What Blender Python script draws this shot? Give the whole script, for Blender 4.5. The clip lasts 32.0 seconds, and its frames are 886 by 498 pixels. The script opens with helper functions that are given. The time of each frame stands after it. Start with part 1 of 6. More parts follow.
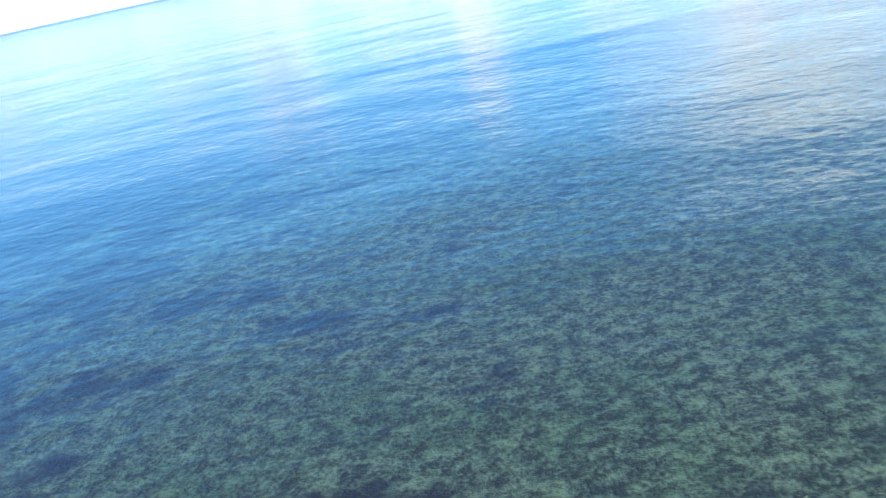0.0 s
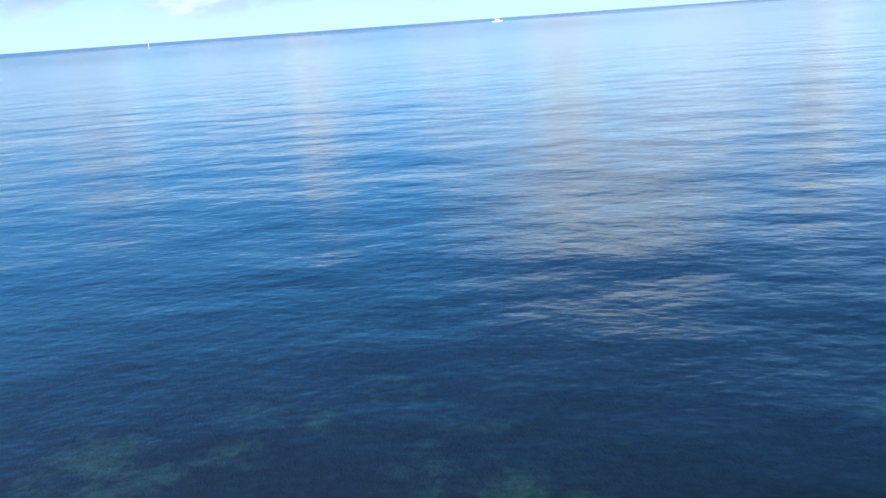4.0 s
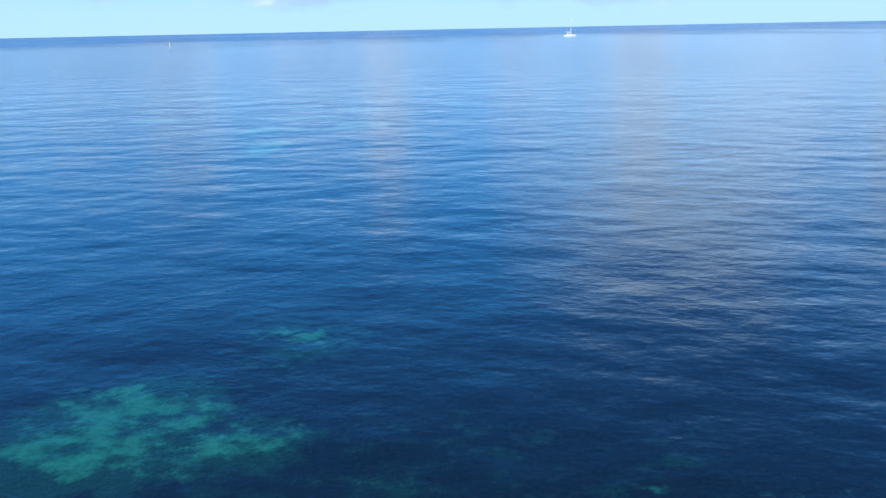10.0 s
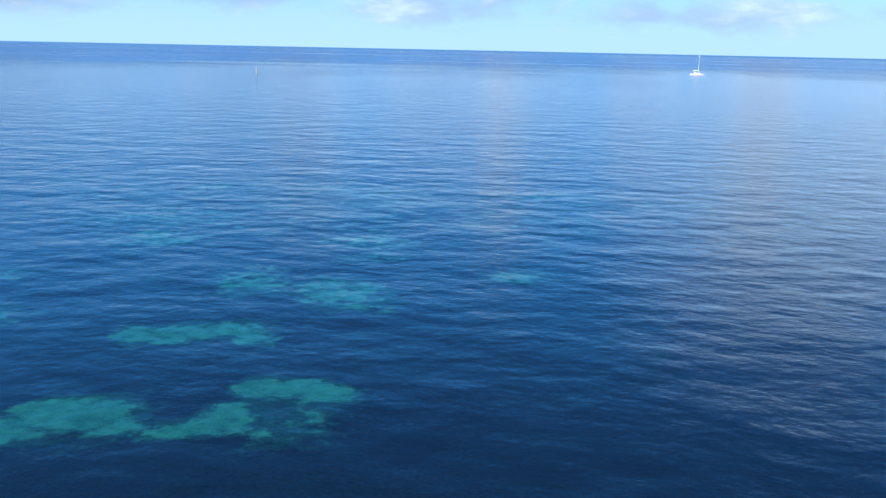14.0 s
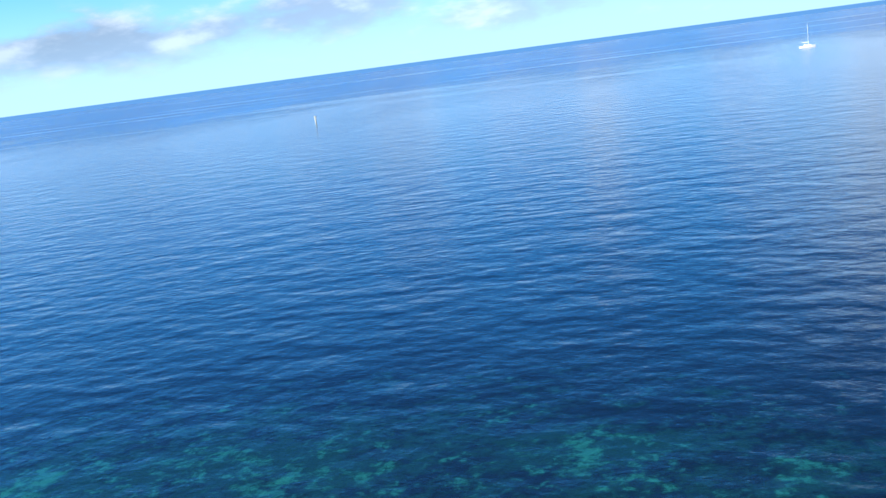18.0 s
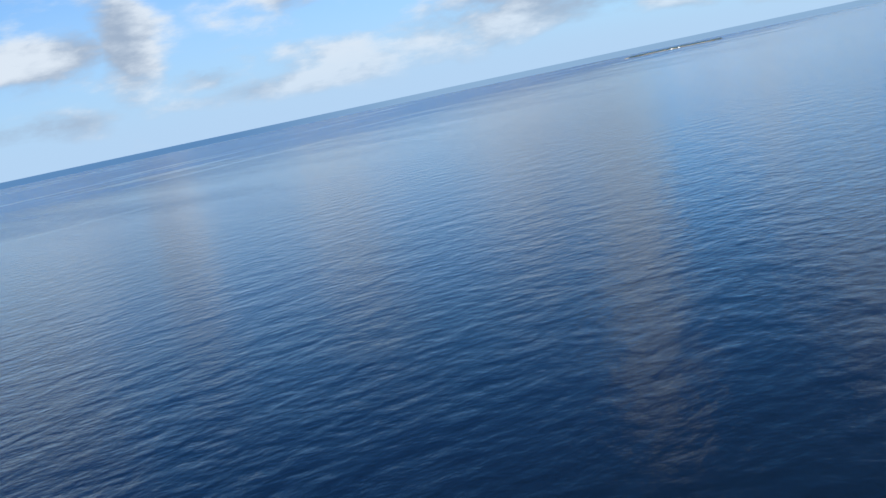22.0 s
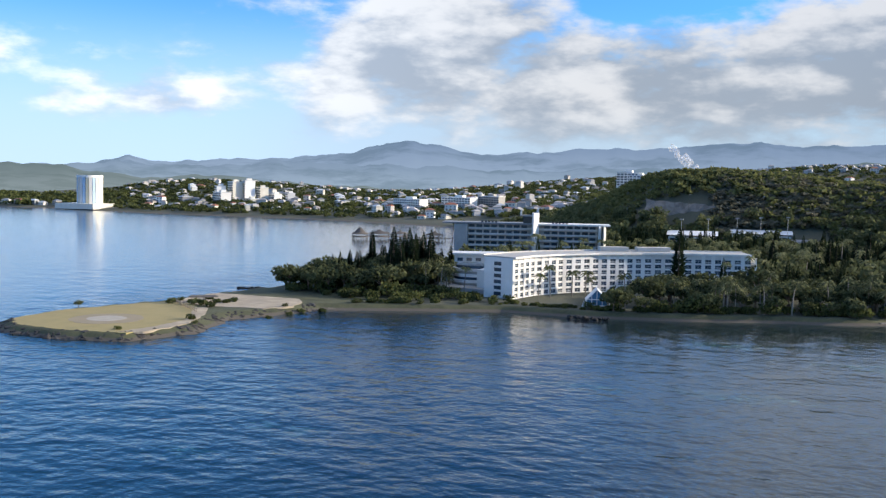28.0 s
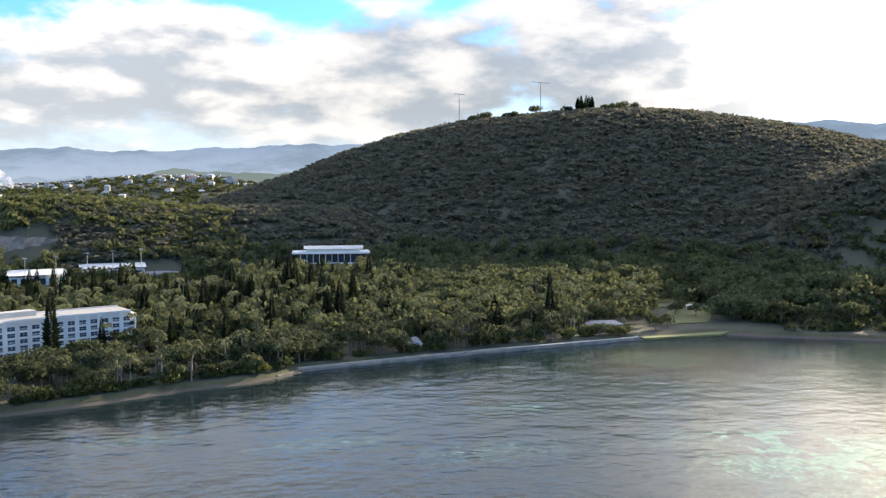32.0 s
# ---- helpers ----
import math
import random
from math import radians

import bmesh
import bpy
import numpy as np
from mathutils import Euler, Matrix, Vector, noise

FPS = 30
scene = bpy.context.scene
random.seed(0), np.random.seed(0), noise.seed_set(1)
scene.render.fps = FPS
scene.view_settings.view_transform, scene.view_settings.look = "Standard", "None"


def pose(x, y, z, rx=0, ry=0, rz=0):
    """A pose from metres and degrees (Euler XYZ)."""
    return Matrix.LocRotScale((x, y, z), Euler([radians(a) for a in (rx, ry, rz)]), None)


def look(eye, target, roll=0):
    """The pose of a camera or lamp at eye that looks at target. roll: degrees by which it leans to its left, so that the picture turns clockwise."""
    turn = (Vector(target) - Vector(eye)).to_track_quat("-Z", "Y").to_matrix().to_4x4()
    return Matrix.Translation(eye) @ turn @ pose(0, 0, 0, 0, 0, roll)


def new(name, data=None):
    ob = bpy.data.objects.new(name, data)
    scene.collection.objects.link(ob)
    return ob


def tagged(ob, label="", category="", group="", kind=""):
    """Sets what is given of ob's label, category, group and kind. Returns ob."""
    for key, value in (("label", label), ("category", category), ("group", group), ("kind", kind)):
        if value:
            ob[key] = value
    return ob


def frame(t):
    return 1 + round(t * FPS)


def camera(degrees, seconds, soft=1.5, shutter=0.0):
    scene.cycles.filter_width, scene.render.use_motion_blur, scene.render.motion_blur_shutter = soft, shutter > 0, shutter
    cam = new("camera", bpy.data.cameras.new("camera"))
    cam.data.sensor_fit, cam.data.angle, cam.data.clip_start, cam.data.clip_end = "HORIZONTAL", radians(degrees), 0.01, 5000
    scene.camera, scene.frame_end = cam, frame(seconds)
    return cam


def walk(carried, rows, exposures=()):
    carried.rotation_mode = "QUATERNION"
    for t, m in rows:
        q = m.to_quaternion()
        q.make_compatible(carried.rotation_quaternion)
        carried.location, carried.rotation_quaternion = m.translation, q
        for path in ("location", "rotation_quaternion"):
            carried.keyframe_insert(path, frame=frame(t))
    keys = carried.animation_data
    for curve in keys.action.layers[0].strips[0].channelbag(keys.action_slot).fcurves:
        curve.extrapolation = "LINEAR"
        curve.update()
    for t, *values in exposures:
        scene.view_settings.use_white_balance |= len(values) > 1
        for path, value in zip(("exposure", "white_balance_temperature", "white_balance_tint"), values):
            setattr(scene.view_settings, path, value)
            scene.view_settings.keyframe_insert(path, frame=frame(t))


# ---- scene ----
# ---- camera: seconds, place, heading (clockwise from +y), pitch, roll ----
cam = camera(49.74, 32.0, soft=1.3)
PATH = [
    (0.0, 15.51, -46.00, 2.97, -8.95, -17.69, -12.36),
    (0.5, 16.74, -42.97, 3.09, -10.75, -18.27, -12.30),
    (1.0, 19.46, -39.21, 3.22, -11.59, -15.75, -3.28),
    (1.5, 23.15, -34.84, 3.38, 0.16, -14.93, -0.61),
    (2.0, 27.32, -30.00, 3.58, 2.17, -15.10, -0.62),
    (2.5, 31.46, -24.79, 3.85, 2.20, -15.52, -2.37),
    (3.0, 35.93, -19.07, 4.18, 2.72, -15.44, -4.47),
    (3.5, 41.10, -12.64, 4.61, 2.98, -14.13, -5.20),
    (4.2, 48.68, -2.69, 5.29, 2.70, -13.33, -3.34),
    (4.9, 55.28, 8.07, 5.96, 2.02, -13.41, -0.72),
    (5.5, 59.03, 17.65, 6.41, 1.53, -13.73, -0.26),
    (6.0, 60.12, 25.74, 6.63, 1.40, -13.92, -2.12),
    (6.5, 61.08, 35.98, 7.15, 2.14, -13.80, -3.30),
    (7.0, 62.02, 45.17, 7.81, 2.73, -13.46, -3.67),
    (7.5, 62.82, 54.55, 8.47, 2.55, -13.64, -2.40),
    (8.0, 64.04, 63.84, 9.01, 0.52, -13.31, -1.42),
    (8.5, 65.09, 73.21, 9.46, -0.13, -13.27, -0.25),
    (9.0, 65.74, 82.78, 9.90, -0.68, -13.24, 0.38),
    (9.5, 65.82, 92.58, 10.37, -0.64, -13.09, -0.20),
    (10.0, 65.77, 101.91, 10.97, -1.04, -13.07, -1.16),
    (10.5, 65.77, 111.27, 11.64, -1.20, -13.03, -0.99),
    (11.0, 65.94, 120.70, 12.35, -1.46, -12.60, -1.63),
    (11.5, 66.53, 130.55, 13.21, -1.53, -12.61, -1.54),
    (12.0, 67.18, 140.53, 14.20, -1.86, -12.35, -1.64),
    (12.5, 67.84, 150.27, 15.29, -2.18, -12.23, -1.36),
    (13.0, 68.45, 159.50, 16.54, -2.18, -12.30, -0.54),
    (13.5, 68.86, 168.61, 17.91, -2.53, -12.41, 0.09),
    (14.0, 69.35, 177.47, 19.21, -7.51, -11.91, 1.18),
    (14.5, 69.87, 186.43, 20.48, -20.06, -12.95, 3.40),
    (15.2, 69.79, 199.55, 22.25, -25.80, -12.96, 3.68),
    (15.9, 70.16, 211.25, 24.03, -22.56, -12.13, 1.23),
    (16.5, 70.76, 220.85, 25.59, -18.33, -11.60, -2.04),
    (17.0, 71.51, 228.88, 26.93, -16.58, -11.68, -5.05),
    (17.5, 72.57, 237.15, 28.32, -15.79, -11.54, -6.13),
    (18.0, 73.76, 245.95, 29.77, -14.64, -11.31, -7.59),
    (18.5, 75.08, 255.12, 31.27, -11.03, -9.36, -8.28),
    (19.0, 76.94, 263.56, 32.77, -8.81, -8.78, -4.48),
    (19.5, 79.08, 272.04, 34.26, -8.68, -9.15, -4.89),
    (20.0, 81.58, 280.44, 35.67, -6.86, -8.14, -5.09),
    (20.5, 84.51, 288.66, 36.96, -2.59, -4.78, -4.03),
    (21.0, 88.41, 295.74, 38.07, 9.94, -3.82, -6.79),
    (21.5, 92.97, 302.44, 38.98, 24.04, -5.90, -10.66),
    (22.0, 98.39, 308.63, 39.68, 39.68, -9.46, -12.03),
    (22.5, 104.63, 314.20, 40.21, 55.35, -13.14, -16.15),
    (23.0, 111.62, 319.07, 40.63, 68.40, -16.16, -17.00),
    (23.5, 119.33, 323.14, 40.97, 82.46, -17.23, -10.78),
    (24.0, 127.70, 326.29, 41.27, 94.03, -17.64, -9.59),
    (24.5, 136.59, 327.90, 41.51, 107.54, -19.48, -12.05),
    (25.0, 146.09, 327.60, 41.74, 116.99, -20.51, -10.00),
    (25.5, 155.41, 326.68, 42.08, 125.80, -15.21, -7.19),
    (26.0, 163.62, 325.10, 42.47, 135.76, -11.63, -6.99),
    (26.5, 171.21, 322.54, 43.13, 143.37, -8.08, -6.04),
    (27.2, 180.94, 318.03, 44.50, 151.67, -5.19, -2.85),
    (27.9, 189.38, 312.75, 46.37, 157.69, -4.17, 0.69),
    (28.5, 195.44, 307.84, 48.34, 161.83, -3.98, 2.39),
    (29.0, 199.54, 303.62, 50.24, 165.00, -3.87, 2.20),
    (29.5, 203.05, 299.21, 52.32, 168.29, -3.53, 1.15),
    (30.0, 206.28, 294.51, 54.53, 174.17, -3.46, 0.77),
    (30.5, 209.59, 289.75, 56.84, 180.26, -3.59, 0.67),
    (31.0, 212.58, 285.05, 59.26, 185.85, -3.48, 0.85),
    (31.5, 214.89, 280.27, 61.72, 191.94, -3.79, 0.58),
    (32.0, 216.81, 275.40, 64.20, 198.23, -3.73, -0.20),
]


def aim(x, y, z, heading, pitch, roll):
    h, p = radians(heading), radians(pitch)
    way = Vector((math.sin(h) * math.cos(p), math.cos(h) * math.cos(p), math.sin(p)))
    eye = Vector((x, y, z))
    return look(eye, eye + way * 10, roll)


walk(cam, [(row[0], aim(*row[1:])) for row in PATH],
     [(0.0, 1.3, 6700, 5), (1.0, .92, 6450, 6), (3.0, .54, 6150, 7), (6.0, .55, 5800, 6), (8.0, .28, 5450, 6), (14.0, .28, 5450, 7), (16.5, .5, 5450, 6), (18.0, .55, 5450, 6), (19.0, .5, 5500, 7), (20.0, .25, 5600, 8), (21.0, .02, 5700, 8), (22.0, -.08, 6100, 8), (23.0, .3, 6200, 8), (24.0, .6, 5700, 8), (25.0, .95, 5500, 8), (26.0, .78, 5650, 9), (26.5, .65, 6000, 9), (28.5, .45, 6500, 10), (30.0, .8, 6850, 10), (31.0, 1.03, 7200, 11), (32.0, 1.08, 7400, 12)])



# ---- sky and sun ----
SUN_AZIMUTH, SUN_HEIGHT = radians(244), radians(16.5)


def node(tree, kind, inputs=(), operation="", data_type="", blend_type="", interpolation_type=""):
    n = tree.nodes.new(kind)
    if operation:
        n.operation = operation
    if data_type:
        n.data_type = data_type
    if blend_type:
        n.blend_type = blend_type
    if interpolation_type:
        n.interpolation_type = interpolation_type
    for key, value in dict(inputs).items():
        if isinstance(value, bpy.types.NodeSocket):
            tree.links.new(value, n.inputs[key])
        else:
            n.inputs[key].default_value = value
    return n


def calc(tree, op, a, b=0.0, c=None):
    ins = {0: a, 1: b}
    if c is not None:
        ins[2] = c
    return node(tree, "ShaderNodeMath", ins, operation=op).outputs[0]


def ramp01(tree, value, low, high):
    n = node(tree, "ShaderNodeMapRange", {0: value, 1: low, 2: high}, interpolation_type="SMOOTHSTEP")
    return n.outputs[0]


def blend(tree, fac, a, b):
    n = node(tree, "ShaderNodeMix", data_type="RGBA")
    for sock, value in ((n.inputs[0], fac), (n.inputs[6], a), (n.inputs[7], b)):
        if isinstance(value, bpy.types.NodeSocket):
            tree.links.new(value, sock)
        else:
            sock.default_value = value if not isinstance(value, tuple) else (*value[:3], 1)
    return n.outputs[2]


def dot(tree, v, w):
    n = node(tree, "ShaderNodeVectorMath", {0: v, 1: w}, operation="DOT_PRODUCT")
    return n.outputs["Value"]


def noise_of(tree, vec, scale, detail=4.0, rough=0.55, w=None):
    n = node(tree, "ShaderNodeTexNoise", {"Scale": scale, "Detail": detail, "Roughness": rough, "Vector": vec})
    return n.outputs[0]


# cumulus banks: azimuth, elevation, half width, half height (degrees), weight
CLOUDS_SEAWARD = [
    (-4.2, 5.2, 1.1, 2.4, 1.1), (-5.5, 3.6, 5, 1, 0.85), (-15.8, 4.6, 1.9, 2.4, 1.05), (-17, 3.2, 4, 0.8, 0.6), (-26, 3, 4.5, 0.9, 0.7),
    (-34, 3, 6, 1.2, 0.9), (-20, 3.2, 6, 1.2, 0.9), (-8, 2, 8, 0.9, 0.75), (5, 1.8, 8, 0.8, 0.7), (18, 2, 6, 0.7, 0.7), (-48, 3, 8, 1.4, 0.8),
    (3.6, 3.9, 1.6, 0.9, 0.7), (10.6, 4.6, 1.6, 1.3, 0.95), (12.5, 2.3, 6, 0.7, 0.55), (0, 1.6, 9, 0.6, 0.5), (13.5, 10.5, 5.5, 2.2, 1),
    (-55, 5, 12, 2.5, 0.5),
]
CLOUDS_EASTWARD = [
    (24.6, 6, 1.5, 3.2, 1.15), (20.5, 5.9, 4, 1.2, 0.9), (28, 3.2, 2, 0.8, 0.6), (34, 8, 3.5, 2.2, 0.8), (30, 2, 9, 0.6, 0.5), (48, 6, 5, 3, 1),
    (50.5, 13, 2, 6, 0.6), (60, 9, 2.2, 7, 0.55), (56, 3.5, 16, 1.6, 0.9), (76, 10, 8, 7, 0.75), (66, 10, 15, 7, 0.5), (94, 5, 12, 2.4, 0.75), (113, 7.5, 9, 2.4, 0.75),
    (131, 6.5, 6, 1.2, 0.5),
]
# banks above 14 degrees are unseen, added to grey the water's reflection
CLOUDS_INLAND = [
    (143, 4.6, 6, 1.4, 0.6), (149, 6.4, 4, 1.8, 0.6), (158, 7, 7, 3.6, 1.15), (168, 5.6, 10, 3, 1.15), (182, 6.2, 9, 3.2, 1.15),
    (176, 10.7, 7, 0.45, 0.6), (196, 6.3, 9, 3.2, 1.15), (211, 7.5, 9, 5, 1.15), (228, 12, 16, 9, 1.15), (205, 15, 10, 5, 0.7), (222, 27, 18, 10, 1),
    (186, 23, 10, 9, 0.95), (178, 17, 8, 5, 0.8), (200, 26, 9, 9, 1), (212, 42, 16, 10, 0.8),
]
CLOUDS_WESTWARD = [
    (-95, 8, 20, 5, 0.6), (-90, 45, 30, 9, 0.4),
]

world = bpy.data.worlds.new("World")
scene.world = world
world.use_nodes = True
wt = world.node_tree
wt.nodes.clear()
way = node(wt, "ShaderNodeTexCoord").outputs["Generated"]
air = node(wt, "ShaderNodeTexSky")
air.sky_type, air.sun_disc, air.sun_elevation, air.sun_rotation = "NISHITA", False, SUN_HEIGHT, SUN_AZIMUTH
air.altitude, air.air_density, air.dust_density, air.ozone_density = 20, 1.0, .25, 3.0
sky = air.outputs[0]
sky = node(wt, "ShaderNodeMix", {0: 1.0, 6: sky, 7: (.055, .118, .188, 1)}, data_type="RGBA", blend_type="MULTIPLY").outputs[2]
up = node(wt, "ShaderNodeSeparateXYZ", {0: way}).outputs[2]
north = calc(wt, "MULTIPLY", ramp01(wt, dot(wt, way, (.6, .8, 0)), -.4, .35), .85)
sky = blend(wt, calc(wt, "MULTIPLY", ramp01(wt, up, .06, .28), north), sky, (.10, .43, .95))
sky = blend(wt, calc(wt, "MULTIPLY", ramp01(wt, up, .17, .40), north), sky, (.045, .15, .50))
# unseen white veil high over the land, added to whiten its ambient light
high = calc(wt, "MULTIPLY", ramp01(wt, up, .56, .80), ramp01(wt, dot(wt, way, (-.3, -.95, 0)), -.75, .25))
sky = blend(wt, calc(wt, "MULTIPLY", high, .75), sky, (.80, .80, .80))
flat = node(wt, "ShaderNodeVectorMath", {0: way, 1: (1, 1, 2.5)}, operation="MULTIPLY").outputs[0]
lift = node(wt, "ShaderNodeVectorMath", {0: flat, 1: (-.012, -.012, .045)}, operation="ADD").outputs[0]
puff = noise_of(wt, flat, 9.0, 7, .55)
puff_above = noise_of(wt, lift, 9.0, 7, .55)
cover = None
for azi, ele, wide, high, weight in CLOUDS_SEAWARD + CLOUDS_EASTWARD + CLOUDS_INLAND + CLOUDS_WESTWARD:
    a, e = radians(azi), radians(ele)
    d1 = dot(wt, way, (math.cos(a) / radians(wide), -math.sin(a) / radians(wide), 0))
    d2 = calc(wt, "DIVIDE", calc(wt, "SUBTRACT", up, math.sin(e)), radians(high))
    ahead = dot(wt, way, (math.sin(a), math.cos(a), 0))
    r2 = calc(wt, "ADD", calc(wt, "MULTIPLY", d1, d1), calc(wt, "MULTIPLY", d2, d2))
    g = calc(wt, "MULTIPLY", calc(wt, "EXPONENT", calc(wt, "MULTIPLY", r2, -.6)), calc(wt, "MULTIPLY", calc(wt, "GREATER_THAN", ahead, 0), weight))
    cover = g if cover is None else calc(wt, "MAXIMUM", cover, g)
dens = calc(wt, "ADD", calc(wt, "MULTIPLY", cover, .66), calc(wt, "MULTIPLY", calc(wt, "SUBTRACT", puff, .5), 1.7))
mask = calc(wt, "MULTIPLY", ramp01(wt, dens, .12, .50), ramp01(wt, cover, .04, .2))
crown = node(wt, "ShaderNodeVectorMath", {0: flat, 1: (-.02, -.02, .15)}, operation="ADD").outputs[0]
relief = calc(wt, "ADD", calc(wt, "MULTIPLY", calc(wt, "SUBTRACT", puff, puff_above), 1.0), calc(wt, "MULTIPLY", calc(wt, "SUBTRACT", puff, noise_of(wt, crown, 9.0, 4, .5)), .75))
lit = ramp01(wt, calc(wt, "ADD", relief, calc(wt, "ADD", calc(wt, "MULTIPLY", calc(wt, "SUBTRACT", .70, dens), .12), calc(wt, "MULTIPLY", calc(wt, "SUBTRACT", up, .10), 1.1))), -.16, .26)
sun_way = (math.sin(SUN_AZIMUTH) * math.cos(SUN_HEIGHT), math.cos(SUN_AZIMUTH) * math.cos(SUN_HEIGHT), math.sin(SUN_HEIGHT))
near_sun = ramp01(wt, dot(wt, way, sun_way), .80, 1.0)
white = blend(wt, near_sun, blend(wt, ramp01(wt, dot(wt, way, (-.9, -.44, 0)), -.35, .3), (.82, .86, .91), (.58, .585, .60)), (2.5, 2.35, 2.15))
grey = blend(wt, near_sun, blend(wt, ramp01(wt, dot(wt, way, (-.9, -.44, 0)), -.35, .3), (.40, .47, .58), (.27, .31, .37)), (1.3, 1.25, 1.2))
cloud = blend(wt, lit, grey, white)
shade = calc(wt, "MULTIPLY", ramp01(wt, dot(wt, way, (-.5, -.866, 0)), .84, .97), calc(wt, "SUBTRACT", 1.0, ramp01(wt, up, .15, .27)))
cloud = node(wt, "ShaderNodeMix", {0: shade, 6: cloud, 7: (.80, .81, .82, 1)}, data_type="RGBA", blend_type="MULTIPLY").outputs[2]
haze = blend(wt, ramp01(wt, up, -.03, .17), (.53, .71, .93), sky)
haze = blend(wt, calc(wt, "MULTIPLY", calc(wt, "SUBTRACT", 1.0, ramp01(wt, up, .05, .2)), calc(wt, "MULTIPLY", ramp01(wt, dot(wt, way, (.64, -.77, 0)), .80, .99), .6)), haze, (.46, .62, .84))
haze = blend(wt, calc(wt, "MULTIPLY", calc(wt, "SUBTRACT", 1.0, ramp01(wt, up, .0, .055)), calc(wt, "MULTIPLY", ramp01(wt, dot(wt, way, (0, 1, 0)), .0, .6), .7)), haze, (.51, .69, .89))
veil = calc(wt, "ADD", .62, calc(wt, "MULTIPLY", ramp01(wt, up, .015, .085), .33))
pale = calc(wt, "MULTIPLY", calc(wt, "SUBTRACT", 1.0, ramp01(wt, up, .10, .34)), calc(wt, "MULTIPLY", ramp01(wt, dot(wt, way, (.50, .866, 0)), .86, .99), .55))
haze = blend(wt, pale, haze, (.52, .69, .90))
inland = calc(wt, "MULTIPLY", calc(wt, "SUBTRACT", 1.0, ramp01(wt, up, .04, .16)), calc(wt, "MULTIPLY", ramp01(wt, dot(wt, way, (-.1, -.995, 0)), .72, .95), .75))
haze = blend(wt, inland, haze, (.37, .46, .55))
above = blend(wt, calc(wt, "MULTIPLY", mask, veil), haze, cloud)
# sea beyond the sheet; the sky's reflection is painted in, paler eastward
offing = blend(wt, ramp01(wt, dot(wt, way, (.985, .17, 0)), .60, .80), (.13, .27, .50), (.30, .46, .66))
below = blend(wt, ramp01(wt, up, -.0028, -.0018), offing, above)
bg = node(wt, "ShaderNodeBackground", {0: below, 1: 1.0})
wt.links.new(bg.outputs[0], node(wt, "ShaderNodeOutputWorld").inputs[0])

sun = new("sun", bpy.data.lights.new("sun", "SUN"))
sun.data.energy, sun.data.angle, sun.data.color = 5.0, radians(.6), (1.0, .87, .70)
sun.matrix_world = look((0, 0, 0), [-c for c in sun_way])



# ---- materials ----
def shader(name):
    m = bpy.data.materials.new(name)
    m.use_nodes = True
    m.node_tree.nodes.clear()
    return m, m.node_tree


def finish(m, t, surface):
    t.links.new(surface, node(t, "ShaderNodeOutputMaterial").inputs[0])
    return m


def plain(name, colour, rough=.7, vary=.18, scale=1.0, bump=.0, metal=0.0, per="object", dirt=None, fine=12.0):
    """Two scales of variation over a base colour, with grain."""
    m, t = shader(name)
    pos = node(t, "ShaderNodeTexCoord").outputs["Object"]
    big, small = noise_of(t, pos, scale, 4), noise_of(t, pos, scale * fine, 3)
    rnd = node(t, "ShaderNodeObjectInfo").outputs["Random"] if per == "object" else node(t, "ShaderNodeNewGeometry").outputs["Random Per Island"]
    mixed = calc(t, "ADD", calc(t, "MULTIPLY", big, .6), calc(t, "MULTIPLY", small, .4))
    mixed = calc(t, "ADD", calc(t, "MULTIPLY", mixed, .7), calc(t, "MULTIPLY", rnd, .3))
    lo, hi = [c * (1 - vary) for c in colour], [min(c * (1 + vary), .95) for c in colour]
    if dirt:
        lo = dirt
    col = blend(t, ramp01(t, mixed, .28, .72), tuple(lo), tuple(hi))
    ins = {"Base Color": col, "Roughness": rough, "Metallic": metal}
    if bump:
        ins["Normal"] = node(t, "ShaderNodeBump", {"Strength": bump, "Distance": .05, "Height": small}).outputs[0]
    return finish(m, t, node(t, "ShaderNodeBsdfPrincipled", ins).outputs[0])


def foliage(name, dark, light, per="object"):
    m, t = shader(name)
    pos = node(t, "ShaderNodeTexCoord").outputs["Object"]
    rnd = node(t, "ShaderNodeNewGeometry").outputs["Random Per Island"]
    obj = node(t, "ShaderNodeObjectInfo").outputs["Random"]
    f = calc(t, "ADD", calc(t, "MULTIPLY", rnd, .38), calc(t, "ADD", calc(t, "MULTIPLY", obj, .32), calc(t, "MULTIPLY", noise_of(t, pos, .14), .65)))
    col = blend(t, ramp01(t, f, .28, 1.02), dark, light)
    b = node(t, "ShaderNodeBsdfPrincipled", {"Base Color": col, "Roughness": .8, "Specular IOR Level": .2})
    tr = node(t, "ShaderNodeBsdfTranslucent", {"Color": col})
    mx = node(t, "ShaderNodeMixShader", {0: .45, 1: b.outputs[0], 2: tr.outputs[0]})
    return finish(m, t, mx.outputs[0])


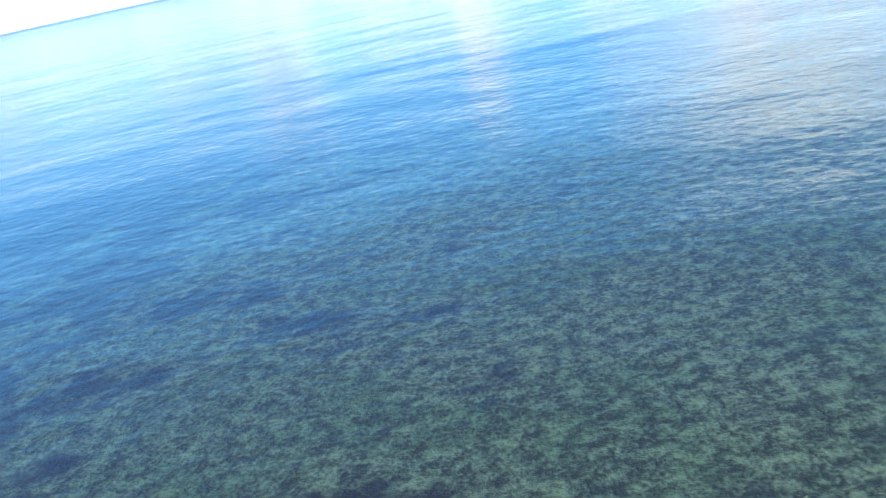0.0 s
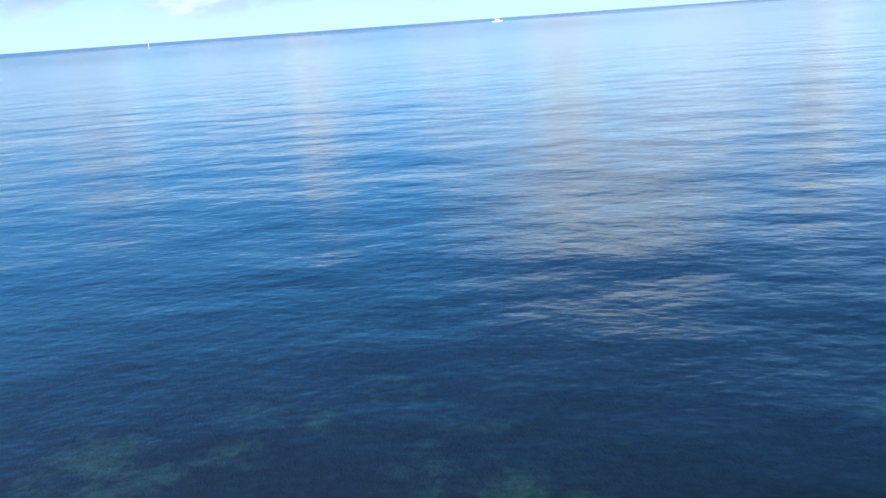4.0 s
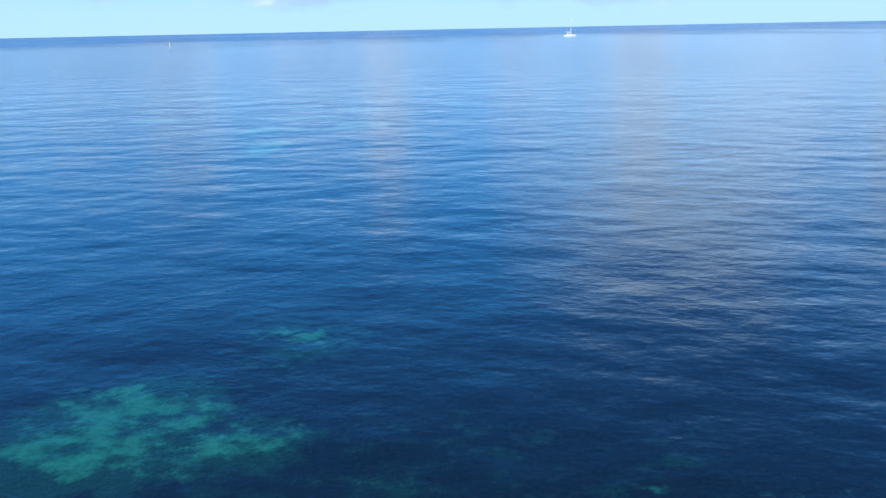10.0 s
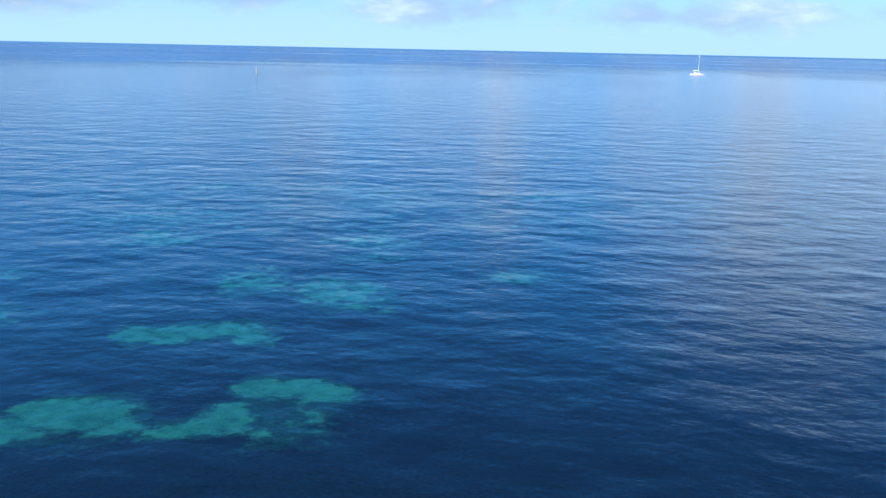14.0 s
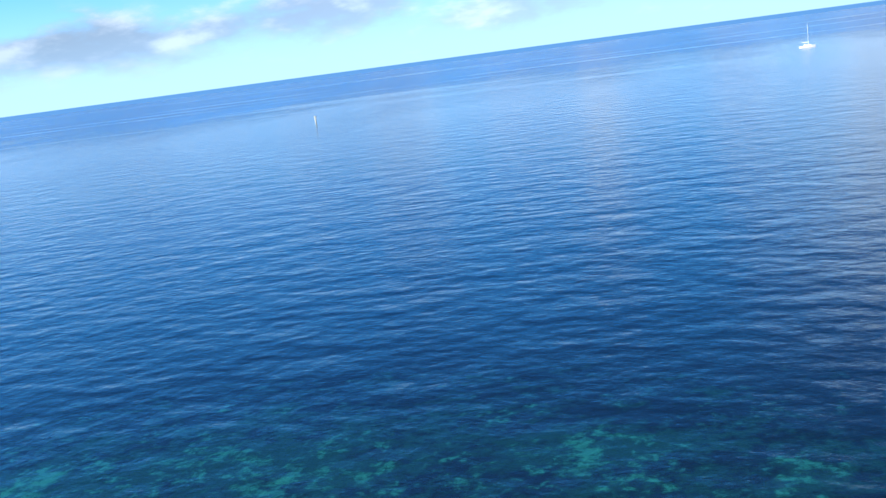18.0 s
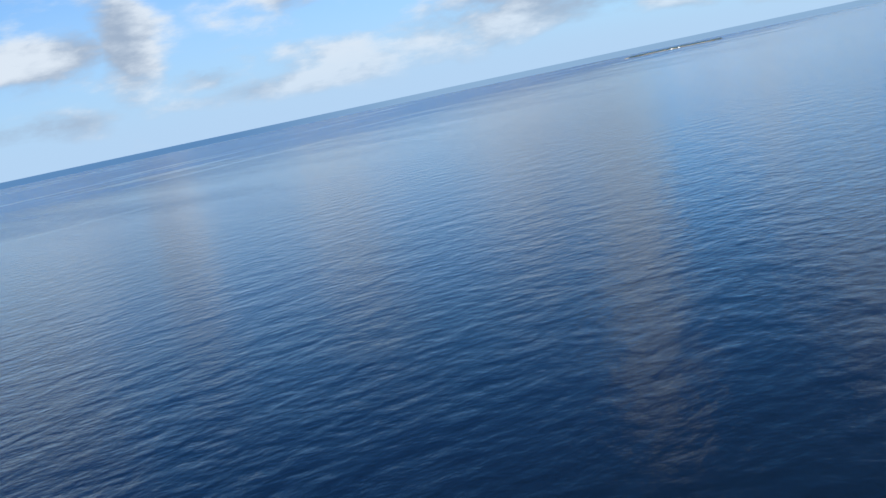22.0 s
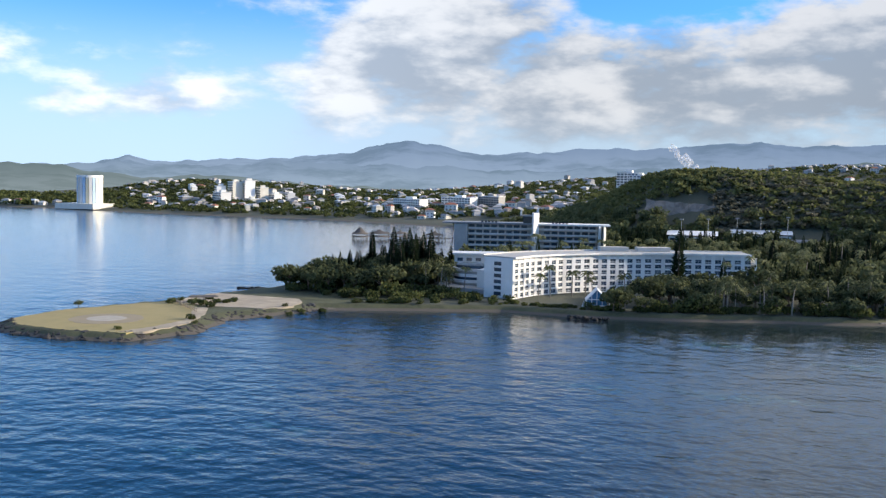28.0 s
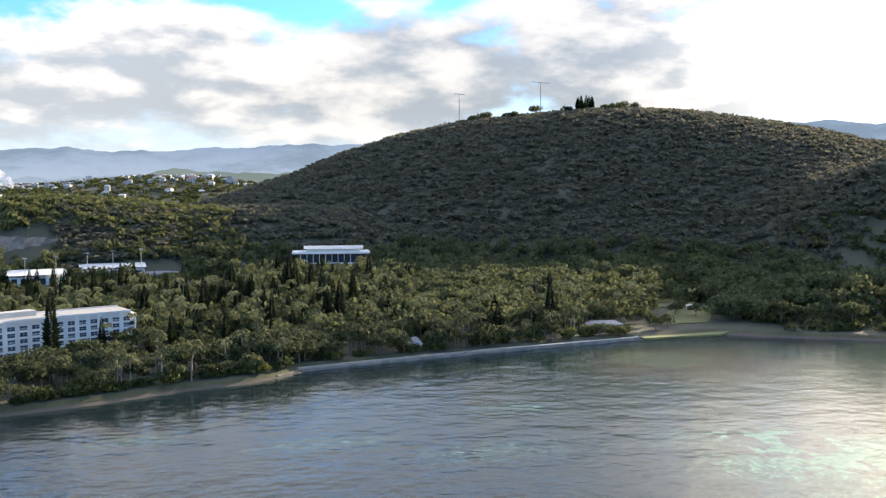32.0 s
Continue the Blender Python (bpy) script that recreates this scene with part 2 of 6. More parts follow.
def water_material():
    """Clear sea over a pale bed: gloss by Fresnel, the rest partly clear, partly the blue of the water itself."""
    m, t = shader("sea_water")
    pos = node(t, "ShaderNodeNewGeometry").outputs["Position"]
    p = node(t, "ShaderNodeSeparateXYZ", {0: pos})
    out = node(t, "ShaderNodeVectorMath", {0: pos, 1: (120, 120, 0)}, operation="DISTANCE").outputs["Value"]
    patch = noise_of(t, pos, .004, 3)
    edge = noise_of(t, node(t, "ShaderNodeVectorMath", {0: pos, 1: (1, .25, 1)}, operation="MULTIPLY").outputs[0], .006, 4, .6)
    ruffled = ramp01(t, calc(t, "ADD", calc(t, "SUBTRACT", p.outputs[1], calc(t, "MULTIPLY", p.outputs[0], .30)), calc(t, "MULTIPLY", calc(t, "SUBTRACT", edge, .5), 1300)), 640, 1500)
    lane = noise_of(t, node(t, "ShaderNodeMapping", {"Vector": pos, "Rotation": (0, 0, radians(14)), "Scale": (.13, 1, 1)}).outputs[0], .012, 3, .5)
    ruffled = calc(t, "MULTIPLY", ruffled, calc(t, "SUBTRACT", 1.0, calc(t, "MULTIPLY", ramp01(t, lane, .57, .66), .8)))
    start = node(t, "ShaderNodeVectorMath", {0: pos, 1: (23, -22, 0)}, operation="DISTANCE").outputs["Value"]
    shelf = ramp01(t, calc(t, "ADD", start, calc(t, "MULTIPLY", calc(t, "SUBTRACT", .5, noise_of(t, pos, .045, 3)), 30)), 24, 52)
    open_water = ramp01(t, calc(t, "SUBTRACT", p.outputs[0], calc(t, "MULTIPLY", p.outputs[1], .3)), 10, 150)
    open_water = calc(t, "MULTIPLY", open_water, calc(t, "SUBTRACT", 1.0, calc(t, "MULTIPLY", ramp01(t, p.outputs[1], 170, 300), .5)))
    open_water = calc(t, "MAXIMUM", open_water, calc(t, "MULTIPLY", ramp01(t, p.outputs[1], 200, 340), .32))
    # waves: ripples, chop, wavelets, swell
    tilt = node(t, "ShaderNodeMapping", {"Vector": pos, "Rotation": (0, 0, radians(24)), "Scale": (.85, 1, 1)}).outputs[0]
    ripple, chop, wavelet = noise_of(t, tilt, 4.5, 2, .5), noise_of(t, tilt, 1.5, 3, .6), noise_of(t, tilt, .34, 3, .5)
    tilt2 = node(t, "ShaderNodeMapping", {"Vector": pos, "Rotation": (0, 0, radians(-12)), "Scale": (.75, 1, 1)}).outputs[0]
    swell = noise_of(t, tilt2, .11, 2, .5)
    lee = calc(t, "MULTIPLY", ramp01(t, p.outputs[0], 405, 470), calc(t, "SUBTRACT", 1.0, ramp01(t, p.outputs[1], 110, 260)))
    shore = calc(t, "MULTIPLY", ramp01(t, p.outputs[0], 120, 230), calc(t, "SUBTRACT", 1.0, ramp01(t, p.outputs[1], -10, 70)))
    sound = calc(t, "MULTIPLY", ramp01(t, calc(t, "SUBTRACT", p.outputs[0], calc(t, "MULTIPLY", p.outputs[1], .45)), 35, 125), ramp01(t, p.outputs[1], 0, 130))
    quiet = calc(t, "MULTIPLY", calc(t, "MULTIPLY", ramp01(t, p.outputs[0], 120, 190), ramp01(t, p.outputs[1], 190, 270)), .30)
    lull = calc(t, "SUBTRACT", 1.0, calc(t, "MAXIMUM", calc(t, "MAXIMUM", calc(t, "MULTIPLY", lee, .68), quiet), calc(t, "MULTIPLY", shore, .35)))
    h = calc(t, "ADD", calc(t, "MULTIPLY", chop, .040), calc(t, "ADD", calc(t, "MULTIPLY", wavelet, calc(t, "ADD", .25, calc(t, "MULTIPLY", open_water, .38))), calc(t, "MULTIPLY", swell, calc(t, "ADD", .50, calc(t, "MULTIPLY", open_water, .70)))))
    h = calc(t, "ADD", h, calc(t, "MULTIPLY", ripple, calc(t, "SUBTRACT", .044, calc(t, "MULTIPLY", shelf, .020))))
    strength = calc(t, "ADD", .30, calc(t, "ADD", calc(t, "ADD", calc(t, "MULTIPLY", shelf, .20), calc(t, "MULTIPLY", ramp01(t, start, 80, 330), .26)), calc(t, "MULTIPLY", ruffled, .25)))
    strength = calc(t, "MULTIPLY", calc(t, "MULTIPLY", strength, .78), lull)
    nor = node(t, "ShaderNodeBump", {"Strength": strength, "Distance": 1.0, "Height": h}).outputs[0]
    far = ramp01(t, out, 150, 420)
    deep = calc(t, "MULTIPLY", far, calc(t, "ADD", .55, calc(t, "MULTIPLY", patch, .4)))
    inner = blend(t, ramp01(t, patch, .35, .7), (.002, .010, .034), (.003, .026, .092))
    inner = blend(t, calc(t, "MULTIPLY", sound, .8), inner, (.002, .036, .070))
    body = node(t, "ShaderNodeBsdfDiffuse", {"Color": blend(t, ruffled, inner, blend(t, ramp01(t, edge, .3, .7), (.008, .09, .26), (.012, .15, .38))), "Normal": nor}).outputs[0]
    clear = node(t, "ShaderNodeBsdfTransparent", {"Color": blend(t, shelf, (.68, .75, .70), (.32, .60, .54))}).outputs[0]
    amount = calc(t, "ADD", calc(t, "MULTIPLY", shelf, .10), calc(t, "MULTIPLY", deep, .75))
    amount = calc(t, "MAXIMUM", calc(t, "ADD", amount, calc(t, "MULTIPLY", sound, .30)), ruffled)
    below = node(t, "ShaderNodeMixShader", {0: amount, 1: clear, 2: body}).outputs[0]
    gloss = node(t, "ShaderNodeBsdfGlossy", {"Color": (1, 1, 1, 1), "Roughness": .13, "Normal": nor}).outputs[0]
    fres = calc(t, "MULTIPLY", calc(t, "ADD", .02, calc(t, "MULTIPLY", .98, calc(t, "POWER", node(t, "ShaderNodeLayerWeight", {"Blend": .5, "Normal": nor}).outputs["Facing"], 5.0))), calc(t, "SUBTRACT", calc(t, "SUBTRACT", 1.0, calc(t, "MULTIPLY", ramp01(t, p.outputs[1], 180, 420), .10)), calc(t, "MULTIPLY", ruffled, .42)))
    return finish(m, t, node(t, "ShaderNodeMixShader", {0: fres, 1: below, 2: gloss}).outputs[0])


def ground_material():
    """Bed of weed, rubble and sand below the tide line; sand, dry grass and soil above it."""
    m, t = shader("ground_cover")
    pos = node(t, "ShaderNodeNewGeometry").outputs["Position"]
    z = node(t, "ShaderNodeSeparateXYZ", {0: pos}).outputs[2]
    n1, n2, n3, n4 = noise_of(t, pos, .09, 5, .6), noise_of(t, pos, .8, 5, .62), noise_of(t, pos, 6.0, 5, .68), noise_of(t, pos, 23.0, 3, .6)
    grain = calc(t, "ADD", calc(t, "MULTIPLY", n3, .62), calc(t, "MULTIPLY", n4, .38))
    reach = calc(t, "ADD", node(t, "ShaderNodeVectorMath", {0: pos, 1: (15, -46, 0)}, operation="DISTANCE").outputs["Value"], calc(t, "MULTIPLY", calc(t, "SUBTRACT", .5, noise_of(t, pos, .045, 3)), 26))
    home = ramp01(t, reach, 14, 46)
    weed = blend(t, ramp01(t, grain, .40, .64), (.018, .006, .010), blend(t, ramp01(t, node(t, "ShaderNodeVectorMath", {0: pos, 1: (15, -46, 0)}, operation="DISTANCE").outputs["Value"], 45, 110), (.027, .036, .028), (.085, .022, .032)))
    rubble = blend(t, ramp01(t, grain, .40, .64), (.030, .034, .022), blend(t, ramp01(t, n2, .35, .6), (.13, .20, .11), (.21, .26, .18)))
    pool = blend(t, ramp01(t, calc(t, "ADD", calc(t, "MULTIPLY", n2, .6), calc(t, "MULTIPLY", n3, .4)), .36, .6), (.18, .36, .23), (.42, .68, .48))
    cover = node(t, "ShaderNodeAttribute")
    cover.attribute_name = "sand_cover"
    sandy = ramp01(t, calc(t, "ADD", calc(t, "MULTIPLY", cover.outputs["Fac"], 1.25), calc(t, "MULTIPLY", calc(t, "SUBTRACT", calc(t, "ADD", calc(t, "MULTIPLY", n2, .45), calc(t, "MULTIPLY", noise_of(t, pos, .28, 5, .65), .55)), .5), calc(t, "MINIMUM", 2.3, calc(t, "ADD", .5, calc(t, "MULTIPLY", cover.outputs["Fac"], 7.0))))), .50, .84)
    east = calc(t, "MULTIPLY", calc(t, "SUBTRACT", node(t, "ShaderNodeSeparateXYZ", {0: pos}).outputs[0], calc(t, "ADD", 16.0, calc(t, "MULTIPLY", home, 24.0))), calc(t, "MULTIPLY", calc(t, "SUBTRACT", 1.0, home), -.022))
    near = blend(t, ramp01(t, calc(t, "ADD", calc(t, "ADD", n2, east), calc(t, "ADD", calc(t, "MULTIPLY", home, .40), calc(t, "MULTIPLY", ramp01(t, calc(t, "MULTIPLY", node(t, "ShaderNodeSeparateXYZ", {0: pos}).outputs[1], -1.0), 43, 60), .6))), .58, .70), rubble, weed)
    turf = blend(t, ramp01(t, grain, .36, .66), (.06, .075, .06), (.15, .22, .15))
    turfy = ramp01(t, calc(t, "ADD", calc(t, "MULTIPLY", cover.outputs["Fac"], 1.5), calc(t, "MULTIPLY", calc(t, "SUBTRACT", calc(t, "ADD", calc(t, "MULTIPLY", n2, .5), calc(t, "MULTIPLY", noise_of(t, pos, .22, 5, .6), .5)), .5), 1.9)), .32, .66)
    near = blend(t, calc(t, "MULTIPLY", turfy, .9), near, turf)
    near = blend(t, sandy, near, pool)
    sand = blend(t, n3, (.06, .053, .042), (.12, .10, .074))
    soil = blend(t, ramp01(t, n1, .4, .62), (.042, .046, .02), (.085, .086, .038))
    soil = blend(t, ramp01(t, n2, .35, .7), soil, (.065, .072, .032))
    wood = blend(t, n2, (.045, .05, .03), (.085, .088, .056))
    soil = blend(t, ramp01(t, calc(t, "ADD", cover.outputs["Fac"], calc(t, "MULTIPLY", n1, .6)), .6, .95), soil, wood)
    shore = blend(t, ramp01(t, calc(t, "ADD", z, calc(t, "MULTIPLY", n2, .8)), .95, 1.35), sand, soil)
    col = blend(t, ramp01(t, z, -.35, -.05), near, shore)
    nor = node(t, "ShaderNodeBump", {"Strength": .5, "Distance": .12, "Height": grain}).outputs[0]
    return finish(m, t, node(t, "ShaderNodeBsdfPrincipled", {"Base Color": col, "Roughness": .9, "Normal": nor}).outputs[0])


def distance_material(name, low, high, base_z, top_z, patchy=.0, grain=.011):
    """Far land, too far to shift: haze painted in as a glow, paler low down."""
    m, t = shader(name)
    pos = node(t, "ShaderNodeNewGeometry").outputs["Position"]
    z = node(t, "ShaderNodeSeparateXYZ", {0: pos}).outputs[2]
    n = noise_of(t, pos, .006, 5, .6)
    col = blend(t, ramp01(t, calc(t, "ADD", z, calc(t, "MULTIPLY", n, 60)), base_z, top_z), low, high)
    # Noise patches darken the colour; on the mountains they stand for ridge shading.
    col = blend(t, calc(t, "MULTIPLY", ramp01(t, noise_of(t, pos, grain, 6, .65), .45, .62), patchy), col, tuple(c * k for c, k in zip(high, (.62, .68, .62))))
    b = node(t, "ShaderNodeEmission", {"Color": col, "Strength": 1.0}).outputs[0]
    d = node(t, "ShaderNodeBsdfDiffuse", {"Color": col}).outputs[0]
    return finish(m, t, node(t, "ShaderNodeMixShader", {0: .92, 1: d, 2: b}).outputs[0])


WATER, GROUND = water_material(), ground_material()
WHITE = plain("white_render", (.81, .785, .72), .6, .06, .2, dirt=(.68, .65, .59))
CREAM = plain("cream_render", (.66, .62, .52), .7, .12, .2)
GREYWALL = plain("grey_concrete", (.38, .36, .325), .8, .15, .3)
CONCRETE = plain("pale_concrete", (.52, .49, .44), .8, .14, .3)
ROOFBEIGE = plain("beige_roof_sheet", (.36, .345, .31), .65, .16, .15)
ROOFWHITE = plain("pale_roof_sheet", (.62, .61, .58), .5, .12, .15)
DARK = plain("dark_opening", (.03, .035, .04), .25, .3, .5)
GLASS = plain("window_glass", (.05, .07, .09), .08, .3, .4)
BLUEGLASS = plain("blue_glass", (.10, .22, .34), .08, .3, .4)
HALLROOF = plain("hall_roof", (.7, .69, .66), .5, .1, .15)
TERRACOTTA = plain("terracotta_roof", (.30, .12, .07), .8, .25, .5)
ROOFGREY = plain("grey_roof", (.22, .23, .24), .7, .2, .4)
SAND = plain("beach_sand", (.52, .43, .30), .95, .2, .16, .3, dirt=(.27, .23, .17))
LAWN = plain("dry_lawn", (.235, .19, .08), .95, .3, .14, .4, dirt=(.155, .145, .058))
GREENLAWN = plain("green_lawn", (.19, .195, .075), .95, .3, .1, .4)
PATH_M = plain("pale_paving", (.42, .38, .31), .9, .2, .4, .2)
WORN = plain("worn_ground", (.31, .255, .165), .95, .2, .2, .3)
ROCK = plain("dark_boulder", (.036, .033, .030), .9, .45, .8, .6)
STONE = plain("pale_stone_wall", (.23, .21, .175), .9, .25, .5, .5)
THATCH = plain("thatch", (.085, .075, .065), .95, .4, .6, .6)
TIMBER = plain("weathered_timber", (.20, .16, .12), .85, .3, 1.0, .3)
BARK = plain("bark", (.13, .10, .075), .95, .3, 1.0, .5)
PALMBARK = plain("palm_bark", (.24, .21, .17), .95, .25, 1.2, .5)
METAL = plain("galvanised_steel", (.55, .56, .57), .4, .1, 1.0, metal=.8)
HULL = plain("white_gelcoat", (.82, .82, .80), .25, .04, .4)
BUOY = plain("beacon_paint", (.70, .66, .50), .6, .15, .6)
ORANGE = plain("orange_panel", (.62, .22, .06), .6, .15, .4)
SIGNYELLOW = plain("faded_yellow_panel", (.70, .62, .42), .6, .12, .4)
SKYBLUE = plain("faded_blue_panel", (.42, .55, .66), .6, .12, .4)
LEAF = foliage("broad_leaves", (.020, .03, .014), (.135, .150, .066))
LEAFB = foliage("olive_leaves", (.028, .04, .014), (.14, .155, .05))
PALM = foliage("palm_fronds", (.045, .055, .022), (.25, .255, .12))
# Leaves paled and greyed: the haze over the hill is in their colour.
HILLLEAF = foliage("hazed_hill_leaves", (.10, .10, .072), (.175, .17, .118))
PINE = foliage("pine_needles", (.006, .014, .008), (.030, .046, .016))
SCRUB = foliage("dry_scrub", (.036, .046, .018), (.155, .165, .06))
# Blue and grey tones below are painted haze, not the land's own colour.
MOUNTAIN = distance_material("haze_tinted_mountains", (.25, .325, .43), (.15, .215, .325), 20, 330, .55, .0022)
FOOTHILL = distance_material("haze_tinted_foothills", (.26, .335, .42), (.17, .235, .325), 10, 160, .5, .003)
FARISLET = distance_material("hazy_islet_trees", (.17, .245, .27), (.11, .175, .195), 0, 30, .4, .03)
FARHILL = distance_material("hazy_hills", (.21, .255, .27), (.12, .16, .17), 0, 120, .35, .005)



# ---- mesh helpers ----
class Shape:
    """Collects vertices and faces of one mesh."""

    def __init__(self):
        self.v, self.f, self.n = [], [], 0

    def add(self, verts, faces):
        k = self.n
        self.v.extend(tuple(q) for q in verts)
        self.f.extend(tuple(i + k for i in face) for face in faces)
        self.n += len(verts)
        return self

    def box(self, x0, y0, z0, x1, y1, z1, turn=0.0, at=(0, 0), taper=1.0):
        c, s = math.cos(turn), math.sin(turn)
        mx, my = (x0 + x1) / 2, (y0 + y1) / 2
        pts = []
        for z, k in ((z0, 1.0), (z1, taper)):
            for x, y in ((x0, y0), (x1, y0), (x1, y1), (x0, y1)):
                x, y = mx + (x - mx) * k, my + (y - my) * k
                pts.append((at[0] + x * c - y * s, at[1] + x * s + y * c, z))
        return self.add(pts, [(3, 2, 1, 0), (4, 5, 6, 7), (0, 1, 5, 4), (1, 2, 6, 5), (2, 3, 7, 6), (3, 0, 4, 7)])

    def tube(self, a, b, r0, r1, sides=6, caps=True):
        a, b = Vector(a), Vector(b)
        w = (b - a).normalized()
        u = w.orthogonal().normalized()
        q = w.cross(u)
        pts = []
        for base, r in ((a, r0), (b, r1)):
            for i in range(sides):
                t = 2 * math.pi * i / sides
                pts.append(base + u * (r * math.cos(t)) + q * (r * math.sin(t)))
        faces = [(i, (i + 1) % sides, sides + (i + 1) % sides, sides + i) for i in range(sides)]
        if caps:
            faces += [tuple(range(sides))[::-1], tuple(range(sides, 2 * sides))]
        return self.add(pts, faces)

    def prism(self, ring, z0, z1):
        n = len(ring)
        pts = [(x, y, z0) for x, y in ring] + [(x, y, z1) for x, y in ring]
        faces = [(i, (i + 1) % n, n + (i + 1) % n, n + i) for i in range(n)]
        return self.add(pts, faces + [tuple(range(n))[::-1], tuple(range(n, 2 * n))])

    def mesh(self, name, smooth=False):
        me = bpy.data.meshes.new(name)
        me.from_pydata(self.v, [], self.f)
        if smooth:
            me.polygons.foreach_set("use_smooth", [True] * len(me.polygons))
        me.update()
        return me


def thing(name, at=(0, 0, 0), turn=0.0, label="", category="", group="", kind=""):
    ob = new(name)
    ob.empty_display_size = .3
    ob.matrix_basis = pose(*at, 0, 0, turn)
    return tagged(ob, label, category, group, kind)


def part(name, shape, material, parent=None, label="", at=None, smooth=False, turn=0.0):
    """One mesh object under a thing or a part."""
    me = shape if isinstance(shape, bpy.types.Mesh) else shape.mesh(name, smooth)
    if not me.materials:
        me.materials.append(material)
    ob = new(name, me)
    ob.parent = parent
    if at is not None:
        ob.matrix_basis = pose(*at, 0, 0, turn)
    return tagged(ob, label)


def solid(name, shape, material, label="", category="", group="", kind="", smooth=False, at=(0, 0, 0), turn=0.0):
    """A thing that is one mesh."""
    return tagged(part(name, shape, material, None, label, at, smooth, turn), label, category, group, kind)


rng = np.random.RandomState(7)


def rand(a=0.0, b=1.0):
    return a + (b - a) * rng.random_sample()


# ---- the lie of the land ----
SPIT_AND_BAY = [
    (354, 15), (362, 34), (369, 50), (362, 78), (371, 99), (391, 104), (412, 102), (424, 92), (425, 66), (412, 30), (408, 5), (402, -22), (397, -40),
    (398, -70), (388, -130), (372, -200), (372, -290), (395, -372), (420, -430), (462, -525), (535, -581), (639, -620),
]
FAR_COAST = [
    (724, -640), (814, -645), (906, -640), (1011, -650), (1137, -690), (1277, -655), (1391, -636), (1527, -624), (1640, -622), (1712, -640),
    (1735, -668), (1700, -720), (1560, -900), (1500, -1250), (1700, -1700), (2300, -2300), (2500, -3500), (2500, -4900), (-4900, -4900),
    (-4900, 1200), (-2500, 900), (-1200, 420),
]
HOTEL_SHORE = [
    (-600, 180), (-300, 60), (-150, 0), (-84, -36), (-50, -58), (-25, -78), (15, -75), (78, -68), (124, -61), (160, -54), (168, -46), (179, -39),
    (207, -31), (232, -21), (263, -12), (296, -12), (324, 1),
]
COAST = SPIT_AND_BAY + FAR_COAST + HOTEL_SHORE
PIVOT = (212.0, 285.0)
# ridges seen along the horizon: azimuth, elevation of the crest (degrees)
RIDGE_HILL = [(172, -5.5), (178, -3.4), (183.7, -.8), (188.9, .8), (192.2, 2.2), (195.5, 3.2), (199.1, 3.95), (203.7, 4.4), (206.7, 4.6), (208.7, 4.6), (211.9, 4.4), (215.2, 3.9),
              (218.4, 3.3), (221.6, 2.5), (224, 2.3), (230, 2.8), (238, 1.5), (250, -2)]
RIDGE_MID = [(155, -5), (158, -3.8), (161, -2.4), (164, -1.5), (168, -.75), (172, -.2), (176, -.1), (180, -.3), (183, -.8), (187, -.6), (192, -.8), (198, -3), (204, -5)]


def ridge(az, table):
    return np.interp(az, [q[0] for q in table], [q[1] for q in table], left=-6, right=-6)


def coast_distance(x, y):
    """Metres inside (+) or outside (-) the coast line."""
    best = np.full(x.shape, 1e9)
    inside = np.zeros(x.shape, bool)
    n = len(COAST)
    for i in range(n):
        (x0, y0), (x1, y1) = COAST[i], COAST[(i + 1) % n]
        dx, dy = x1 - x0, y1 - y0
        t = np.clip(((x - x0) * dx + (y - y0) * dy) / (dx * dx + dy * dy), 0, 1)
        best = np.minimum(best, np.hypot(x - x0 - t * dx, y - y0 - t * dy))
        cross = ((y0 > y) != (y1 > y)) & (x < (x1 - x0) * (y - y0) / (y1 - y0 + 1e-12) + x0)
        inside ^= cross
    return np.where(inside, best, -best)


def smooth01(v, a, b):
    t = np.clip((v - a) / (b - a), 0, 1)
    return t * t * (3 - 2 * t)


